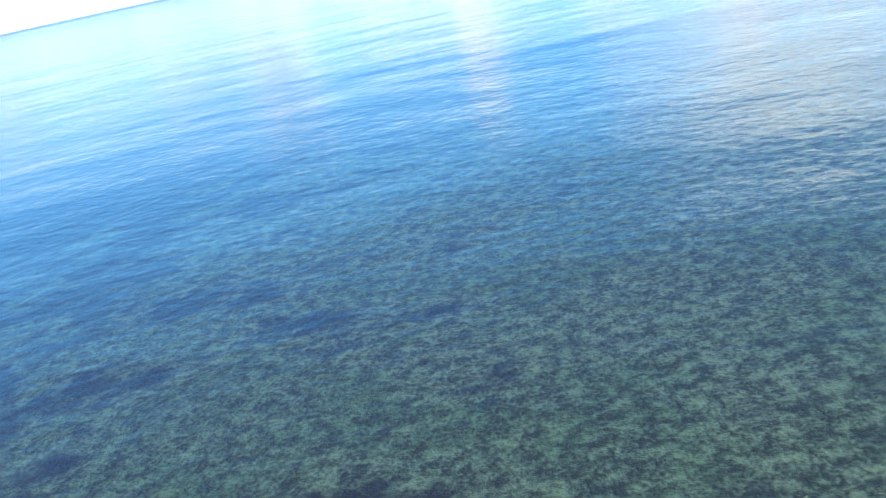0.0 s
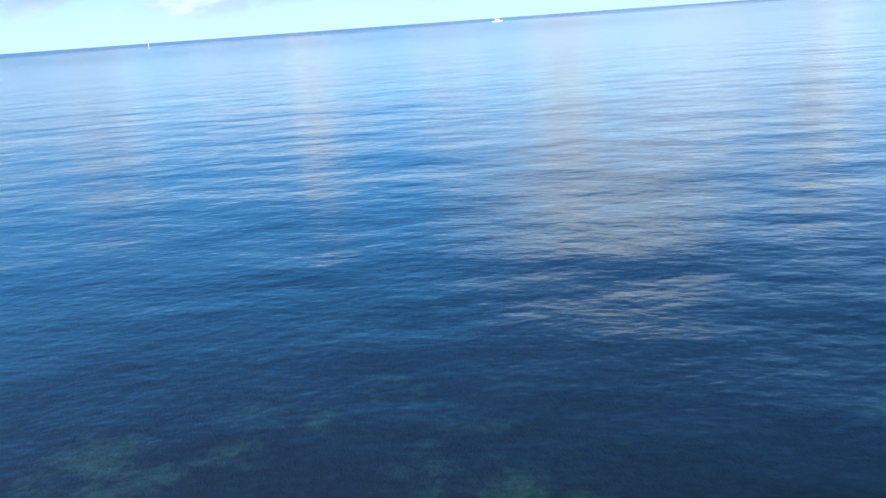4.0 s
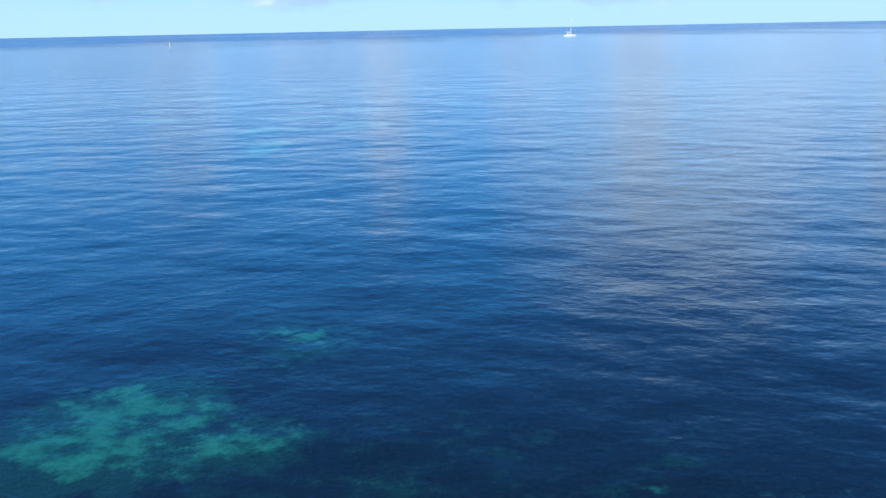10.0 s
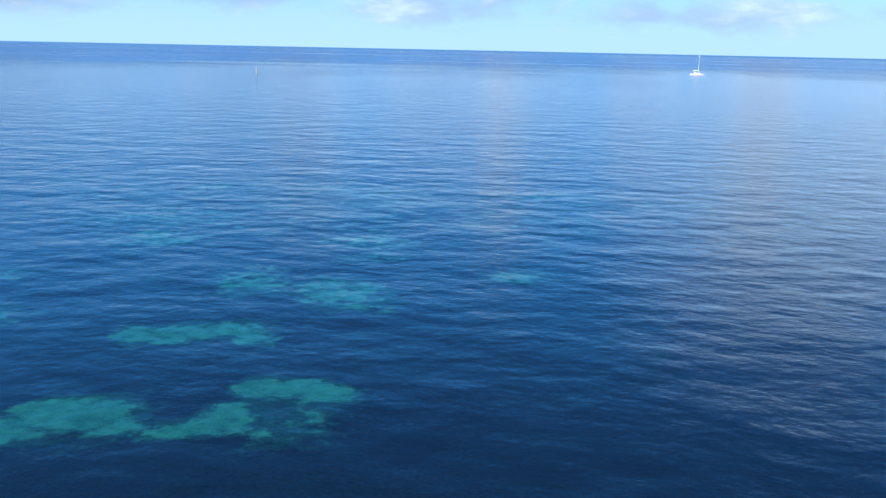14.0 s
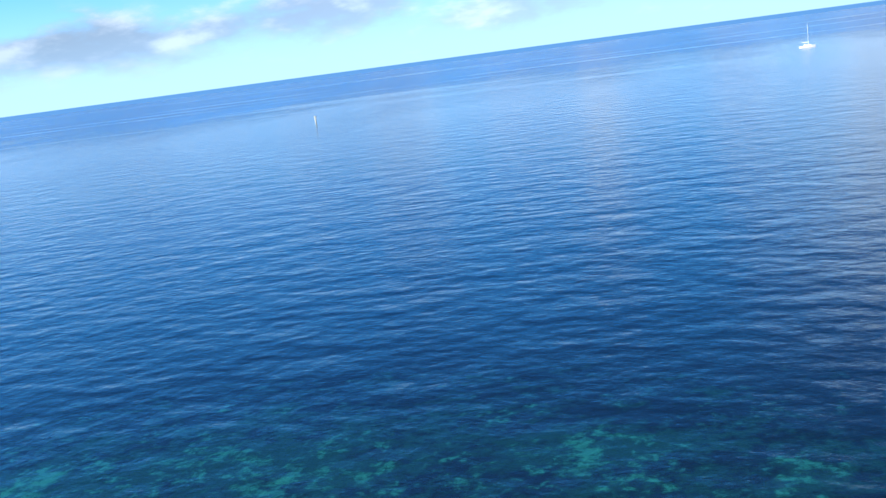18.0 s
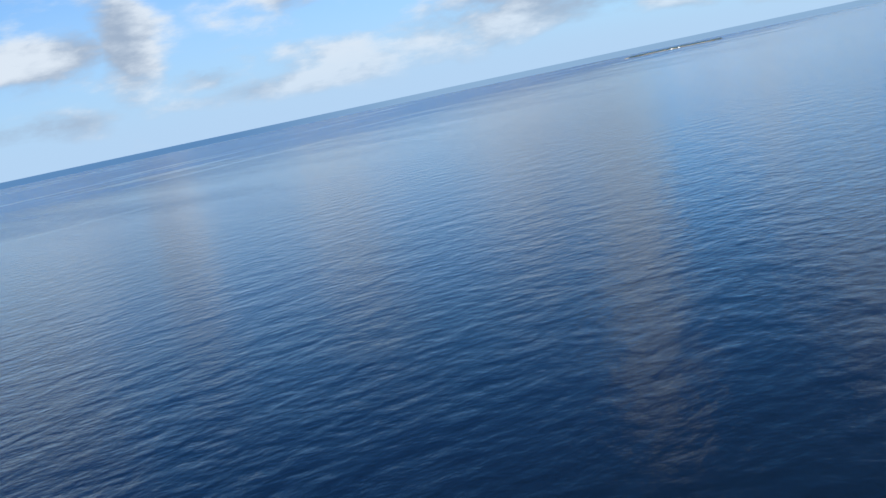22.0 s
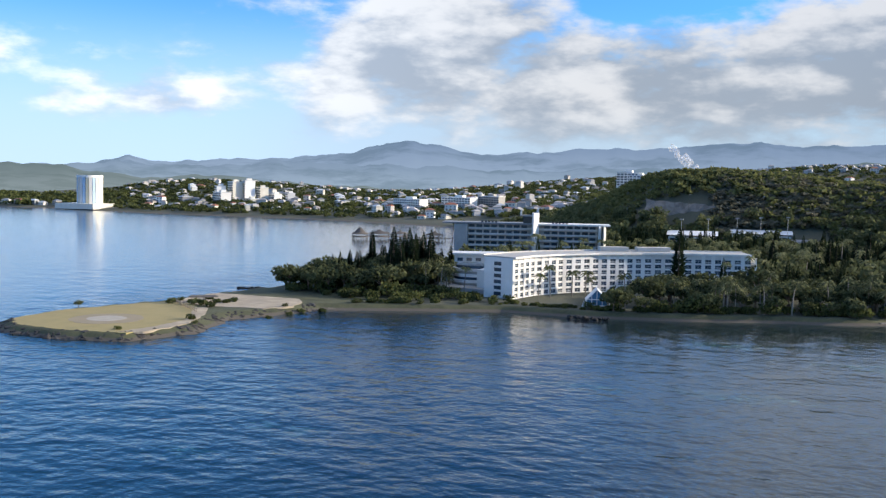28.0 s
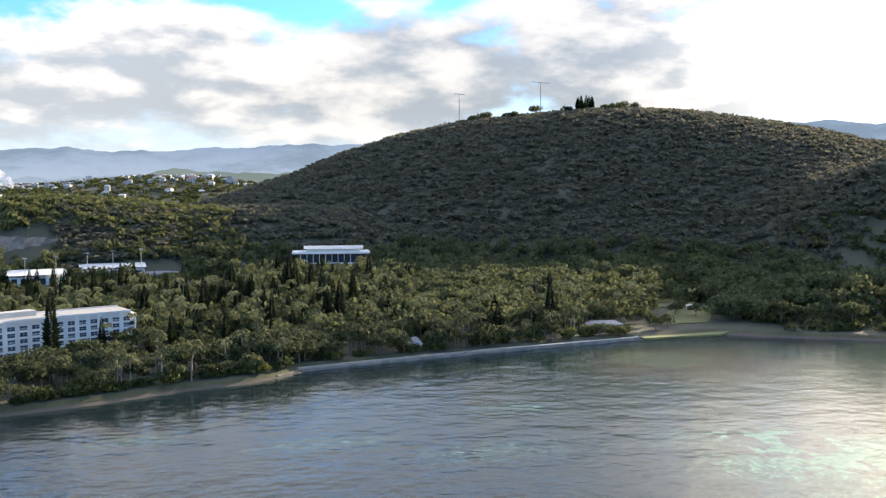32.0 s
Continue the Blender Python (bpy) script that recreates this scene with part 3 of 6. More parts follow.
def height(x, y, d=None):
    """Height of the ground, land and sea bed together."""
    x, y = np.asarray(x, float), np.asarray(y, float)
    d = coast_distance(x, y) if d is None else d
    az = np.degrees(np.arctan2(x - PIVOT[0], y - PIVOT[1])) % 360
    r = np.hypot(x - PIVOT[0], y - PIVOT[1])
    land = np.minimum(d * .7, 2.1 + .003 * np.minimum(d, 300))
    spit = smooth01(x, 330, 360) * smooth01(y, -10, 20)
    land = np.minimum(land, np.where(spit > .5, 1.9, 1e9))
    inland = smooth01(r, 420, 640) * 7 + 9 * np.exp(-((x - 98) / 40) ** 2 - ((y + 312) / 35) ** 2)
    z_h = 58 + np.tan(np.radians(ridge(az, RIDGE_HILL))) * 900
    foot = np.interp(az, [176, 188, 200, 214, 224, 240], [560, 600, 600, 590, 520, 430])
    hill = np.maximum(z_h, 0) * np.where(r < 900, np.clip(smooth01(r, foot, 910) ** .8, 0, 1), 1 - .8 * smooth01(r, 900, 1500))
    z_m = 54 + np.tan(np.radians(ridge(az, RIDGE_MID))) * 720
    mid = np.maximum(z_m, 0) * np.where(r < 720, smooth01(r, 575, 712), 1 - .75 * smooth01(r, 720, 1000))
    town = 34 * np.exp(-((x - 560) / 330) ** 2 - ((y + 1450) / 420) ** 2) + 26 * np.exp(-((x - 1150) / 260) ** 2 - ((y + 1050) / 160) ** 2) \
        + 40 * np.exp(-((x - 250) / 260) ** 2 - ((y + 1750) / 380) ** 2) + 46 * np.exp(-((x - 60) / 200) ** 2 - ((y + 1500) / 250) ** 2)
    knoll = 38 * np.exp(-((x + 255) / 75) ** 2 - ((y + 205) / 60) ** 2) + 9 * np.exp(-((x + 110) / 40) ** 2 - ((y + 100) / 28) ** 2)
    far = smooth01(d, 0, 120)
    up = land + far * (np.maximum(np.maximum(inland, hill), mid) + town * smooth01(r, 850, 1100)) + smooth01(d, 0, 60) * knoll
    bed = -np.minimum(-d * .10, .55) - np.clip((-d - 40) * .004, 0, .9) - np.clip((-d - 330) * .012, 0, 7)
    return np.where(d >= 0, up, bed)


def lines(*spans):
    out = []
    for a, b, step in spans:
        out += list(np.arange(a, b, step))
    return np.array(out + [spans[-1][1]])


# wide pale beds off the hotel shore
BEDS = ((284, 157, 12, 5), (291, 178, 10, 5), (205, 90, 22, 8), (241, 94, 18, 6), (215, 21, 20, 9), (150, 150, 26, 12), (130, 60, 30, 14), (110, 20, 24, 11), (170, 40, 26, 9), (165, 108, 24, 8))
gx = lines((-4950, -1200, 250), (-1200, -320, 40), (-320, -140, 12), (-140, -20, 4), (-20, 96, 1), (96, 460, 4), (460, 700, 12), (700, 1800, 30), (1800, 4950, 250))
gy = lines((-4950, -2000, 200), (-2000, -900, 40), (-900, -420, 12), (-420, -64, 4), (-64, 352, 1), (352, 420, 4), (420, 500, 16), (500, 1200, 60), (1200, 4950, 300))
GX, GY = np.meshgrid(gx, gy)
GZ = height(GX, GY)
rough = np.array([[noise.noise((x * .05, y * .05, 3.0)) for x in gx] for y in gy])
GZ = GZ + rough * np.where(GZ > 6, np.clip((GZ - 6) * .08, 0, 3), np.where(GZ < -.5, .16, 0))
nx, ny = len(gx), len(gy)
verts = np.stack([GX.ravel(), GY.ravel(), GZ.ravel()], 1)
ii = (np.arange(ny - 1)[:, None] * nx + np.arange(nx - 1)[None, :]).ravel()
me = bpy.data.meshes.new("ground")
me.from_pydata(verts.tolist(), [], np.stack([ii, ii + 1, ii + nx + 1, ii + nx], 1).tolist())
me.polygons.foreach_set("use_smooth", [True] * len(me.polygons))
# bare sand and dark weed on the bed: place, half lengths, turn, weight
REEF_SANDS = (
    (62, 70.5, 3.6, 4.5, -13, 1), (64, 65.8, 1, 2.6, -12, 1), (56.6, 66.8, 3.7, 2.2, -11, 0.8), (52.9, 67.3, 1.6, 2.1, -11, 0.7), (64.4, 77.8, 1.6, 3.7, -16, 0.8), (70.5, 77.8, 1.9, 2.7, -17, 0.8), (69.3, 61.9, 2, 0.8, -11, 0.9), (70.2, 66.1, 2.5, 1.8, -12, 0.5), (60.7, 72.6, 1.4, 2.1, -14, 1),
)
REEF_SANDS_BEYOND = (
    (64.3, 79.3, 2.9, 2.6, -9, 1), (61.6, 76.4, 1.3, 1.7, -8, 0.9), (67.5, 80.3, 1.8, 1.2, -9, 0.9), (70.9, 79.5, 1.2, 2.5, -9, 0.9), (72, 76.5, 0.8, 0.6, -9, 0.8), (56.9, 91.4, 4.6, 4.3, -11, 0.5), (50, 88.9, 2.4, 2.4, -11, 0.5), (68.6, 73.3, 2.4, 1.3, -8, 0.5),
)
GULLY_SANDS = (
    (57.4, 97.5, 2.9, 3.3, 0, 1), (56.3, 100.2, 1.6, 1.1, -1, 0.9), (51.8, 103.1, 1.7, 2.7, -1, 0.9), (62.6, 100.2, 1.9, 1.8, -1, 0.6), (61.7, 96.5, 2.1, 1.9, 0, 0.75), (68.3, 97.2, 3.6, 2.2, 0, 0.42), (77.1, 107.8, 4.2, 2.6, -1, 0.3),
    (54.7, 129.8, 3.2, 3.9, -2, 0.62), (59.2, 138.4, 2.5, 3.2, -3, 0.42), (59.1, 128.5, 2.1, 2, -2, 0.5),
)
OUTER_SANDS = (
    (45, 205.2, 1.9, 6.5, 1, 0.75), (54.2, 226.3, 3.3, 3.9, 0, 0.45), (43.7, 223.2, 3.4, 3.1, 0, 0.45), (42, 225, 3.4, 2.5, 28, 0.9), (40.5, 221.6, 2.9, 1.1, 28, 0.8), (45.5, 223.8, 1.6, 1.2, 28, 0.7), (51.2, 231, 1.8, 1.8, 28, 0.85), (53.6, 231.5, 2.2, 1.4, 28, 0.85), (55.7, 230.7, 1.5, 1.5, 28, 0.85), (50, 224.8, 3, 1.3, 27, 0.8), (50.6, 227.3, 1.4, 1.4, 28, 0.8),
)
OUTER_SANDS_BEYOND = (
    (42.8, 241.5, 4.9, 2.5, 30, 0.7), (47, 241.4, 1.5, 2.8, 30, 0.7), (38.9, 239.9, 1.7, 2.7, 30, 0.65), (50.7, 254.7, 4, 6.2, 31, 0.62), (42.1, 257.3, 4.3, 5.7, 32, 0.5), (23.5, 241, 5.9, 4, 32, 0.6), (18.1, 254, 4, 3.6, 34, 0.5), (65.5, 264.1, 3.9, 3, 31, 0.5), (51.6, 269.5, 4.9, 3.3, 33, 0.4), (37.4, 222, 4.4, 4.1, 28, 0.3),
)
LAGOON_BEDS = (
    (21.6, 286.2, 13.8, 9, 12, 0.42), (48.4, 276.5, 5.3, 4, 14, 0.55), (26.2, 273.1, 6.2, 4.8, 13, 0.52), (23.3, 311.5, 7, 6.3, 11, 0.42), (59.4, 290.8, 8.1, 8.4, 13, 0.35), (48.9, 305.9, 8.1, 4.8, 11, 0.36), (35, 279.9, 5.2, 4.5, 13, 0.4),
    (34.7, 314.3, 22.6, 6.2, -3, 0.45), (65.4, 316.4, 10.2, 6.4, -4, 0.42), (81.1, 309.9, 3.6, 3, -2, 0.42), (16.8, 312.2, 3.5, 4.9, -2, 0.6), (44.6, 321, 10.9, 4, -5, 0.35),
    (193.6, 284.1, 15, 8, -135, 0.29), (199, 293, 10, 5, -134, 0.24), (188, 272, 9, 6, -136, 0.26),
)
REEF_WEED = (
    (55.6, 76, 3.2, 5.6, -14, 1), (65.5, 70.6, 1.3, 2.8, -14, 1), (66.5, 64.7, 1.3, 2.8, -11, 1.1), (50.7, 73.5, 2.5, 2.7, -13, 0.8), (67.4, 75.3, 2.4, 2, -16, 0.7),
    (53.8, 81.7, 2.6, 4.2, -9, 1), (65.9, 76.1, 2.1, 1.8, -8, 0.9), (73.7, 78.9, 1.7, 1.8, -9, 0.9), (60.3, 78.7, 1.5, 0.9, -9, 0.8), (56.6, 84.3, 2.6, 1.8, -10, 0.7), (63.7, 87.4, 1.8, 1.8, -11, 0.8), (69.2, 84.3, 2, 1.6, -10, 0.8), (69.3, 79, 0.4, 0.9, -9, 0.9),
)
GULLY_WEED = (
    (59.2, 101, 1.4, 1.8, -1, 1), (55.7, 103.4, 2.3, 1.4, -1, 0.9), (53.7, 96.6, 0.6, 2.1, 0, 1), (63.6, 96.6, 0.8, 0.9, 0, 0.8), (54.4, 99.8, 0.8, 0.8, -1, 0.7), (71.3, 98.8, 1, 0.9, -1, 0.6),
)


def lobe(x, y, rx, ry, turn, fall=1.0):
    c, s = math.cos(radians(turn)), math.sin(radians(turn))
    u, v = ((GX - x) * c + (GY - y) * s) / rx, ((GY - y) * c - (GX - x) * s) / ry
    return np.exp(-((u * u + v * v) * fall) ** 1.5)


sand = np.zeros(GX.shape)
for x, y, rx, ry, k in ((56, 91, 30, 15, .60), (64, 89, 20, 14, .55), (60, 110, 34, 15, .40), (64, 65, 28, 15, .34), (34, 0, 22, 14, .22), (46, 38, 18, 16, .15), (48, 152, 16, 9, .2), (36, 250, 26, 22, .16), (42, 306, 52, 26, .36)):
    sand = np.maximum(sand, k * lobe(x, y, rx, ry, 0, .5))
for beds in (REEF_SANDS, REEF_SANDS_BEYOND, GULLY_SANDS, OUTER_SANDS, OUTER_SANDS_BEYOND, LAGOON_BEDS):
    for x, y, rx, ry, turn, k in beds:
        sand = np.maximum(sand, (k * 1.05) * lobe(x, y, rx, ry, turn, .62))
for x, y, rx, ry, turn, k in REEF_WEED + GULLY_WEED:
    sand = sand - .95 * k * lobe(x, y, rx, ry, turn, .8)
for x, y, rx, ry in BEDS:
    sand = np.maximum(sand, .37 * np.exp(-(((GX - x) / rx) ** 2 + ((GY - y) / ry) ** 2) * .7))
sand = np.where(GZ > .3, np.clip((coast_distance(GX, GY) - 1.5) / 3, 0, 1) * np.where((GX > 330) & (GY > -30), 0, 1), sand)
layer = me.attributes.new("sand_cover", "FLOAT", "POINT")
layer.data.foreach_set("value", sand.ravel())
solid("ground", me, GROUND, "sandy shore, wooded land and weedy sea bed", "ground", kind="structure")

# sea: one sheet out to the horizon
sea = Shape()
rad = [0, 40, 120, 300, 700, 1500, 3000, 4900]
for a, b in zip(rad[:-1], rad[1:]):
    for i in range(48):
        t0, t1 = 2 * math.pi * i / 48, 2 * math.pi * (i + 1) / 48
        q = [(150 + r * math.cos(t), 150 + r * math.sin(t), 0) for r, t in ((a, t0), (b, t0), (b, t1), (a, t1))]
        sea.add(q, [(0, 1, 2, 3)] if a else [(0, 1, 2)])
solid("water", sea, WATER, "calm blue lagoon water rippled by a light breeze", "sea", kind="structure")


def ground_z(x, y):
    return float(height(np.array([x]), np.array([y]))[0])


# ---- far land ----
def skyline(name, table, radius, depth, material, label, jag, seed):
    """A far range whose crest follows azimuth and elevation, with spurs running down to its foot."""
    s = Shape()
    azs = np.linspace(table[0][0], table[-1][0], int((table[-1][0] - table[0][0]) * 5))
    rows = 7
    for j in range(rows):
        k = j / (rows - 1)
        for a in azs:
            crest = np.interp(a, [q[0] for q in table], [q[1] for q in table])
            n1 = noise.fractal((a * .35 + k, seed, k * 2.5), 1.0, 2.0, 4)
            r = radius - depth * (1 - k) + n1 * depth * .12 * (1 - k)
            top = 55 + math.tan(radians(crest)) * radius
            z = top * (k ** .8) * (1 + .16 * n1 * (1 - k)) + jag * noise.fractal((a * .7, seed + 9, 0), 1.0, 2.0, 5) * k - 6 * (1 - k)
            s.v.append((PIVOT[0] + r * math.sin(radians(a)), PIVOT[1] + r * math.cos(radians(a)), z))
    n = len(azs)
    for j in range(rows - 1):
        for i in range(n - 1):
            s.f.append((j * n + i, j * n + i + 1, (j + 1) * n + i + 1, (j + 1) * n + i))
    return solid(name, s, material, label, "mountains", kind="structure", smooth=True)


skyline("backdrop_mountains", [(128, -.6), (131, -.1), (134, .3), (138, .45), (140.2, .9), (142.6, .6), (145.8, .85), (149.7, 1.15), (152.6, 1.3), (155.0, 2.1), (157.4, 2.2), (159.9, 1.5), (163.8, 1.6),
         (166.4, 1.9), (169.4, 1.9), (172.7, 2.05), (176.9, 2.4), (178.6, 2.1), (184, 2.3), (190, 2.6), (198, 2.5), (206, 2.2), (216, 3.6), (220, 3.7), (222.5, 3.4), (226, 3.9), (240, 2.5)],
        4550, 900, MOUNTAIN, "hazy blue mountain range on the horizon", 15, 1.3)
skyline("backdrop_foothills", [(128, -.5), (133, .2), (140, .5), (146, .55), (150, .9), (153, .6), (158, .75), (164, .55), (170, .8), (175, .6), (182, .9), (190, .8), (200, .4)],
        3900, 600, FOOTHILL, "lower haze-blue ridges before the mountain range", 16, 7.7)
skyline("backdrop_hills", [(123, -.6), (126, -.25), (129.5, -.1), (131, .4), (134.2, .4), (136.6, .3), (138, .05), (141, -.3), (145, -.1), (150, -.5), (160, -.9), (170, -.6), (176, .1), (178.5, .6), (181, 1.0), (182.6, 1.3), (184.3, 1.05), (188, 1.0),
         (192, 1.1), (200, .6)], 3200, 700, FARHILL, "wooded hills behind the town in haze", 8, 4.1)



# ---- the long white hotel on the shore ----
def facade_frame(a, b):
    """Unit vectors along and out of a wall that runs from a to b, seen from its outer side with b to the right."""
    d = Vector((b[0] - a[0], b[1] - a[1]))
    n = d.length
    d /= n
    return d, Vector((d.y, -d.x)), n


def slab(shape, a, d, o, s0, s1, o0, o1, z0, z1):
    """A block in a wall's own measures: along s, outward o, height z."""
    ring = []
    for s, q in ((s0, o0), (s1, o0), (s1, o1), (s0, o1)):
        ring.append((a[0] + d.x * s + o.x * q, a[1] + d.y * s + o.y * q))
    return shape.prism(ring, z0, z1)


def hotel_bays(owner, a, b, z0, floors, rise, bays, zt):
    """One straight length of the front: piers, floor bands and a window in every bay of every floor."""
    d, o, n = facade_frame(a, b)
    pitch = n / bays
    turn = math.degrees(math.atan2(d.y, d.x))
    pier = Shape().box(-pitch * .19, -.30, 0, pitch * .19, .0, zt - z0 + 1.5).mesh("pier")
    band = Shape().box(0, -.30, 0, n, -.03, rise * .36).mesh("floor_band")
    for i in range(bays):
        q = (i + .0) * pitch + pitch * .19
        part("pier", pier, WHITE, owner, at=(a[0] + d.x * q, a[1] + d.y * q, z0 - 1.5), turn=turn + 180)
    for k in range(floors + 1):
        part("floor_band", band, WHITE, owner, at=(b[0], b[1], z0 + k * rise - rise * .18 - (.3 if k == 0 else 0)), turn=turn + 180)
    w, h = pitch * .64, rise * .66
    pane = Shape().box(-w / 2, -.02, 0, w / 2, .02, h).mesh("window")
    trim = Shape().box(-.035, -.03, 0, .035, .05, h).box(-w / 2, -.03, h * .5 - .03, w / 2, .05, h * .5 + .03).mesh("window_frame")
    rail = Shape().box(-w / 2, -.04, .35, w / 2, .10, .62).mesh("balcony_rail")
    for k in range(floors):
        for i in range(bays):
            s = (i + .69) * pitch
            at = (a[0] + d.x * s - o.x * .26, a[1] + d.y * s - o.y * .26, z0 + k * rise + rise * .17)
            win = part("window", pane, GLASS, owner, at=at, turn=turn)
            part("window_frame", trim, WHITE, win)
            if (i + k) % 3 == 0:
                part("balcony_rail", rail, CONCRETE, win)


def offset_line(points, q):
    """The line moved outward by q, square to it at every point."""
    out = []
    for i, (x, y) in enumerate(points):
        x0, y0 = points[max(i - 1, 0)]
        x1, y1 = points[min(i + 1, len(points) - 1)]
        n = math.hypot(x1 - x0, y1 - y0)
        out.append((x + (y1 - y0) / n * q, y - (x1 - x0) / n * q))
    return out


def curved_slab(points, q0, q1, z0, z1):
    return Shape().prism(offset_line(points, q0)[::-1] + offset_line(points, q1), z0, z1)


hotel = thing("hotel", label="long white six-storey beach hotel, gently curved, with deep square windows", category="hotel")
HL, HB, HR = (298, -32), (283, -73), (217, -103)
HOTEL_Z, HOTEL_FLOORS, HOTEL_RISE = 2.3, 6, 2.30
BEND = (291.7, -80.7)
FRONT = []
for i in range(7):
    t = i / 6
    FRONT.append(tuple((1 - t) ** 2 * a + 2 * t * (1 - t) * c + t * t * b for a, c, b in zip(HL, BEND, HR)))
zt = HOTEL_Z + HOTEL_FLOORS * HOTEL_RISE + 1.6
part("wall", curved_slab(FRONT, -13, -.30, HOTEL_Z - 1.5, zt), WHITE, hotel)
for a, b in zip(FRONT[:-1], FRONT[1:]):
    hotel_bays(hotel, a, b, HOTEL_Z, HOTEL_FLOORS, HOTEL_RISE, round(math.dist(a, b) / 4.2), zt)
part("roof", curved_slab(FRONT, -13.8, 1.0, zt, zt + .55), ROOFBEIGE, hotel, "pale beige flat roof slab")
part("fascia", curved_slab(FRONT, 1.003, 1.2, zt - .15, zt + .6), WHITE, hotel)
part("roof_kerb", curved_slab(FRONT, -13.8, -13.3, zt + .552, zt + .95), CONCRETE, hotel)
# end walls with a column of openings
d, o, n = facade_frame(FRONT[0], FRONT[1])
for k in range(6):
    part("window", slab(Shape(), HL, d, o, -.06, .25, -8.4, -5.2, 3.2 + k * 2.30, 4.6 + k * 2.30), GLASS, hotel)
part("end_fin", slab(Shape(), HL, d, o, -.35, .3, -1.2, .25, 1.2, 17.5), WHITE, hotel)
d, o, n = facade_frame(FRONT[-2], FRONT[-1])
for k in range(6):
    part("balcony", slab(Shape(), HR, d, o, 0, 2.2, -11, -1, 2.2 + k * 2.30, 3.0 + k * 2.30), CREAM, hotel)
part("end_fin", slab(Shape(), HR, d, o, 2.0, 2.6, -11.5, -.6, 1.5, 16.8), WHITE, hotel, "sunlit white end fin")
d, o, n = facade_frame(FRONT[3], FRONT[6])
for s0, s1 in ((3, 15), (19, 33)):
    part("plant_room", slab(Shape(), FRONT[3], d, o, s0, s1, -14, -9, zt + .55, zt + 2.4), CONCRETE, hotel, "pale rooftop plant room")
# rear wing and low curved annex
rear = thing("rear_wing", label="white rear hotel wing with a pale flat roof", category="building")
d, o, n = facade_frame((343, -88), (286, -110))
part("wall", slab(Shape(), (343, -88), d, o, 0, n, -12, 0, 1.5, 13.6), WHITE, rear)
part("roof", slab(Shape(), (343, -88), d, o, -1, n + 1, -13, .9, 13.6, 14.3), HALLROOF, rear)
pane = Shape().box(-1.2, -.06, 0, 1.2, .06, 1.4).mesh("window")
for k in range(4):
    for i in range(14):
        s = 2.5 + i * 4.1
        part("window", pane, GLASS, rear, at=(343 + d.x * s + o.x * .02, -88 + d.y * s + o.y * .02, 3 + k * 2.6), turn=math.degrees(math.atan2(d.y, d.x)))
annex = thing("hotel_annex", label="low white annex with rounded balcony tiers", category="building")
for k in range(4):
    s = Shape()
    ring = []
    for i in range(11):
        t = math.pi * (.15 + .75 * i / 10)
        ring.append((324 + (12 - .5 * k) * math.cos(t) * 1.05, -66 + (12 - .5 * k) * math.sin(t)))
    ring += [(313 + .2 * k, -72), (333, -76)]
    part("balcony_band", s.prism(ring, 2.6 + k * 2.3, 3.7 + k * 2.3), WHITE, annex)
    inner = [(324 + (x - 324) * .9, -67 + (y + 67) * .9) for x, y in ring]
    part("recess", Shape().prism(inner, 3.7 + k * 2.3, 4.9 + k * 2.3), GLASS if k % 2 else GREYWALL, annex)
part("wall", Shape().box(303, -75, 1.2, 318, -48, 11.2, radians(0)), WHITE, annex)
part("base_wall", Shape().prism([(340, -58), (330, -46), (312, -42), (303, -46), (303, -50), (336, -64)], 1.5, 3.9), GREYWALL, annex)

# ---- the grey hotel behind, with a white stair tower ----
back = thing("tower_hotel", label="grey hotel block with balcony bands and a white stair tower", category="hotel")
A, B = (370.5, -160.5), (295, -182)
d, o, n = facade_frame(A, B)
Z0, RISE, FLOORS = 4.0, 2.95, 7
part("wall", slab(Shape(), A, d, o, 0, n, -14, -2.0, 2, 24.2), GREYWALL, back)
part("end_wall", slab(Shape(), A, d, o, -.6, 6.5, -14.2, .6, 2, 24.0), GREYWALL, back, "plain grey concrete gable")
mid = n * .53
for k in range(FLOORS):
    z = Z0 + k * RISE
    for s0, s1 in ((6.6, mid - 1.2), (mid + 2.2, n - 4)):
        part("balcony_band", slab(Shape(), A, d, o, s0, s1, -.35, .0, z - .3, z + .75), CONCRETE, back)
        part("floor_slab", slab(Shape(), A, d, o, s0, s1, -2, -.36, z - .25, z - .02), CREAM, back)
turn = math.degrees(math.atan2(d.y, d.x))
pane = Shape().box(-1.5, -.05, 0, 1.5, .05, 2.0).mesh("window")
rib = Shape().box(-.14, -.9, 0, .14, .9, FLOORS * RISE).mesh("party_fin")
for i in range(17):
    s = 8.5 + i * (n - 15) / 16
    if abs(s - mid - .5) < 3:
        continue
    for k in range(FLOORS):
        part("window", pane, GLASS, back, at=(A[0] + d.x * s - o.x * 1.95, A[1] + d.y * s - o.y * 1.95, Z0 + k * RISE + .1), turn=turn)
    if i % 2:
        part("party_fin", rib, GREYWALL, back, at=(A[0] + d.x * (s + 2) - o.x * 1.1, A[1] + d.y * (s + 2) - o.y * 1.1, Z0), turn=turn)
part("roof", slab(Shape(), A, d, o, -7, mid - .5, -15, .9, 24.25, 24.95), ROOFGREY, back)
part("roof", slab(Shape(), A, d, o, mid + 1.5, n + 2.5, -15, .9, 24.1, 24.9), WHITE, back, "white roof edge")
def wall_point(s, q):
    return (A[0] + d.x * s + o.x * q, A[1] + d.y * s + o.y * q)


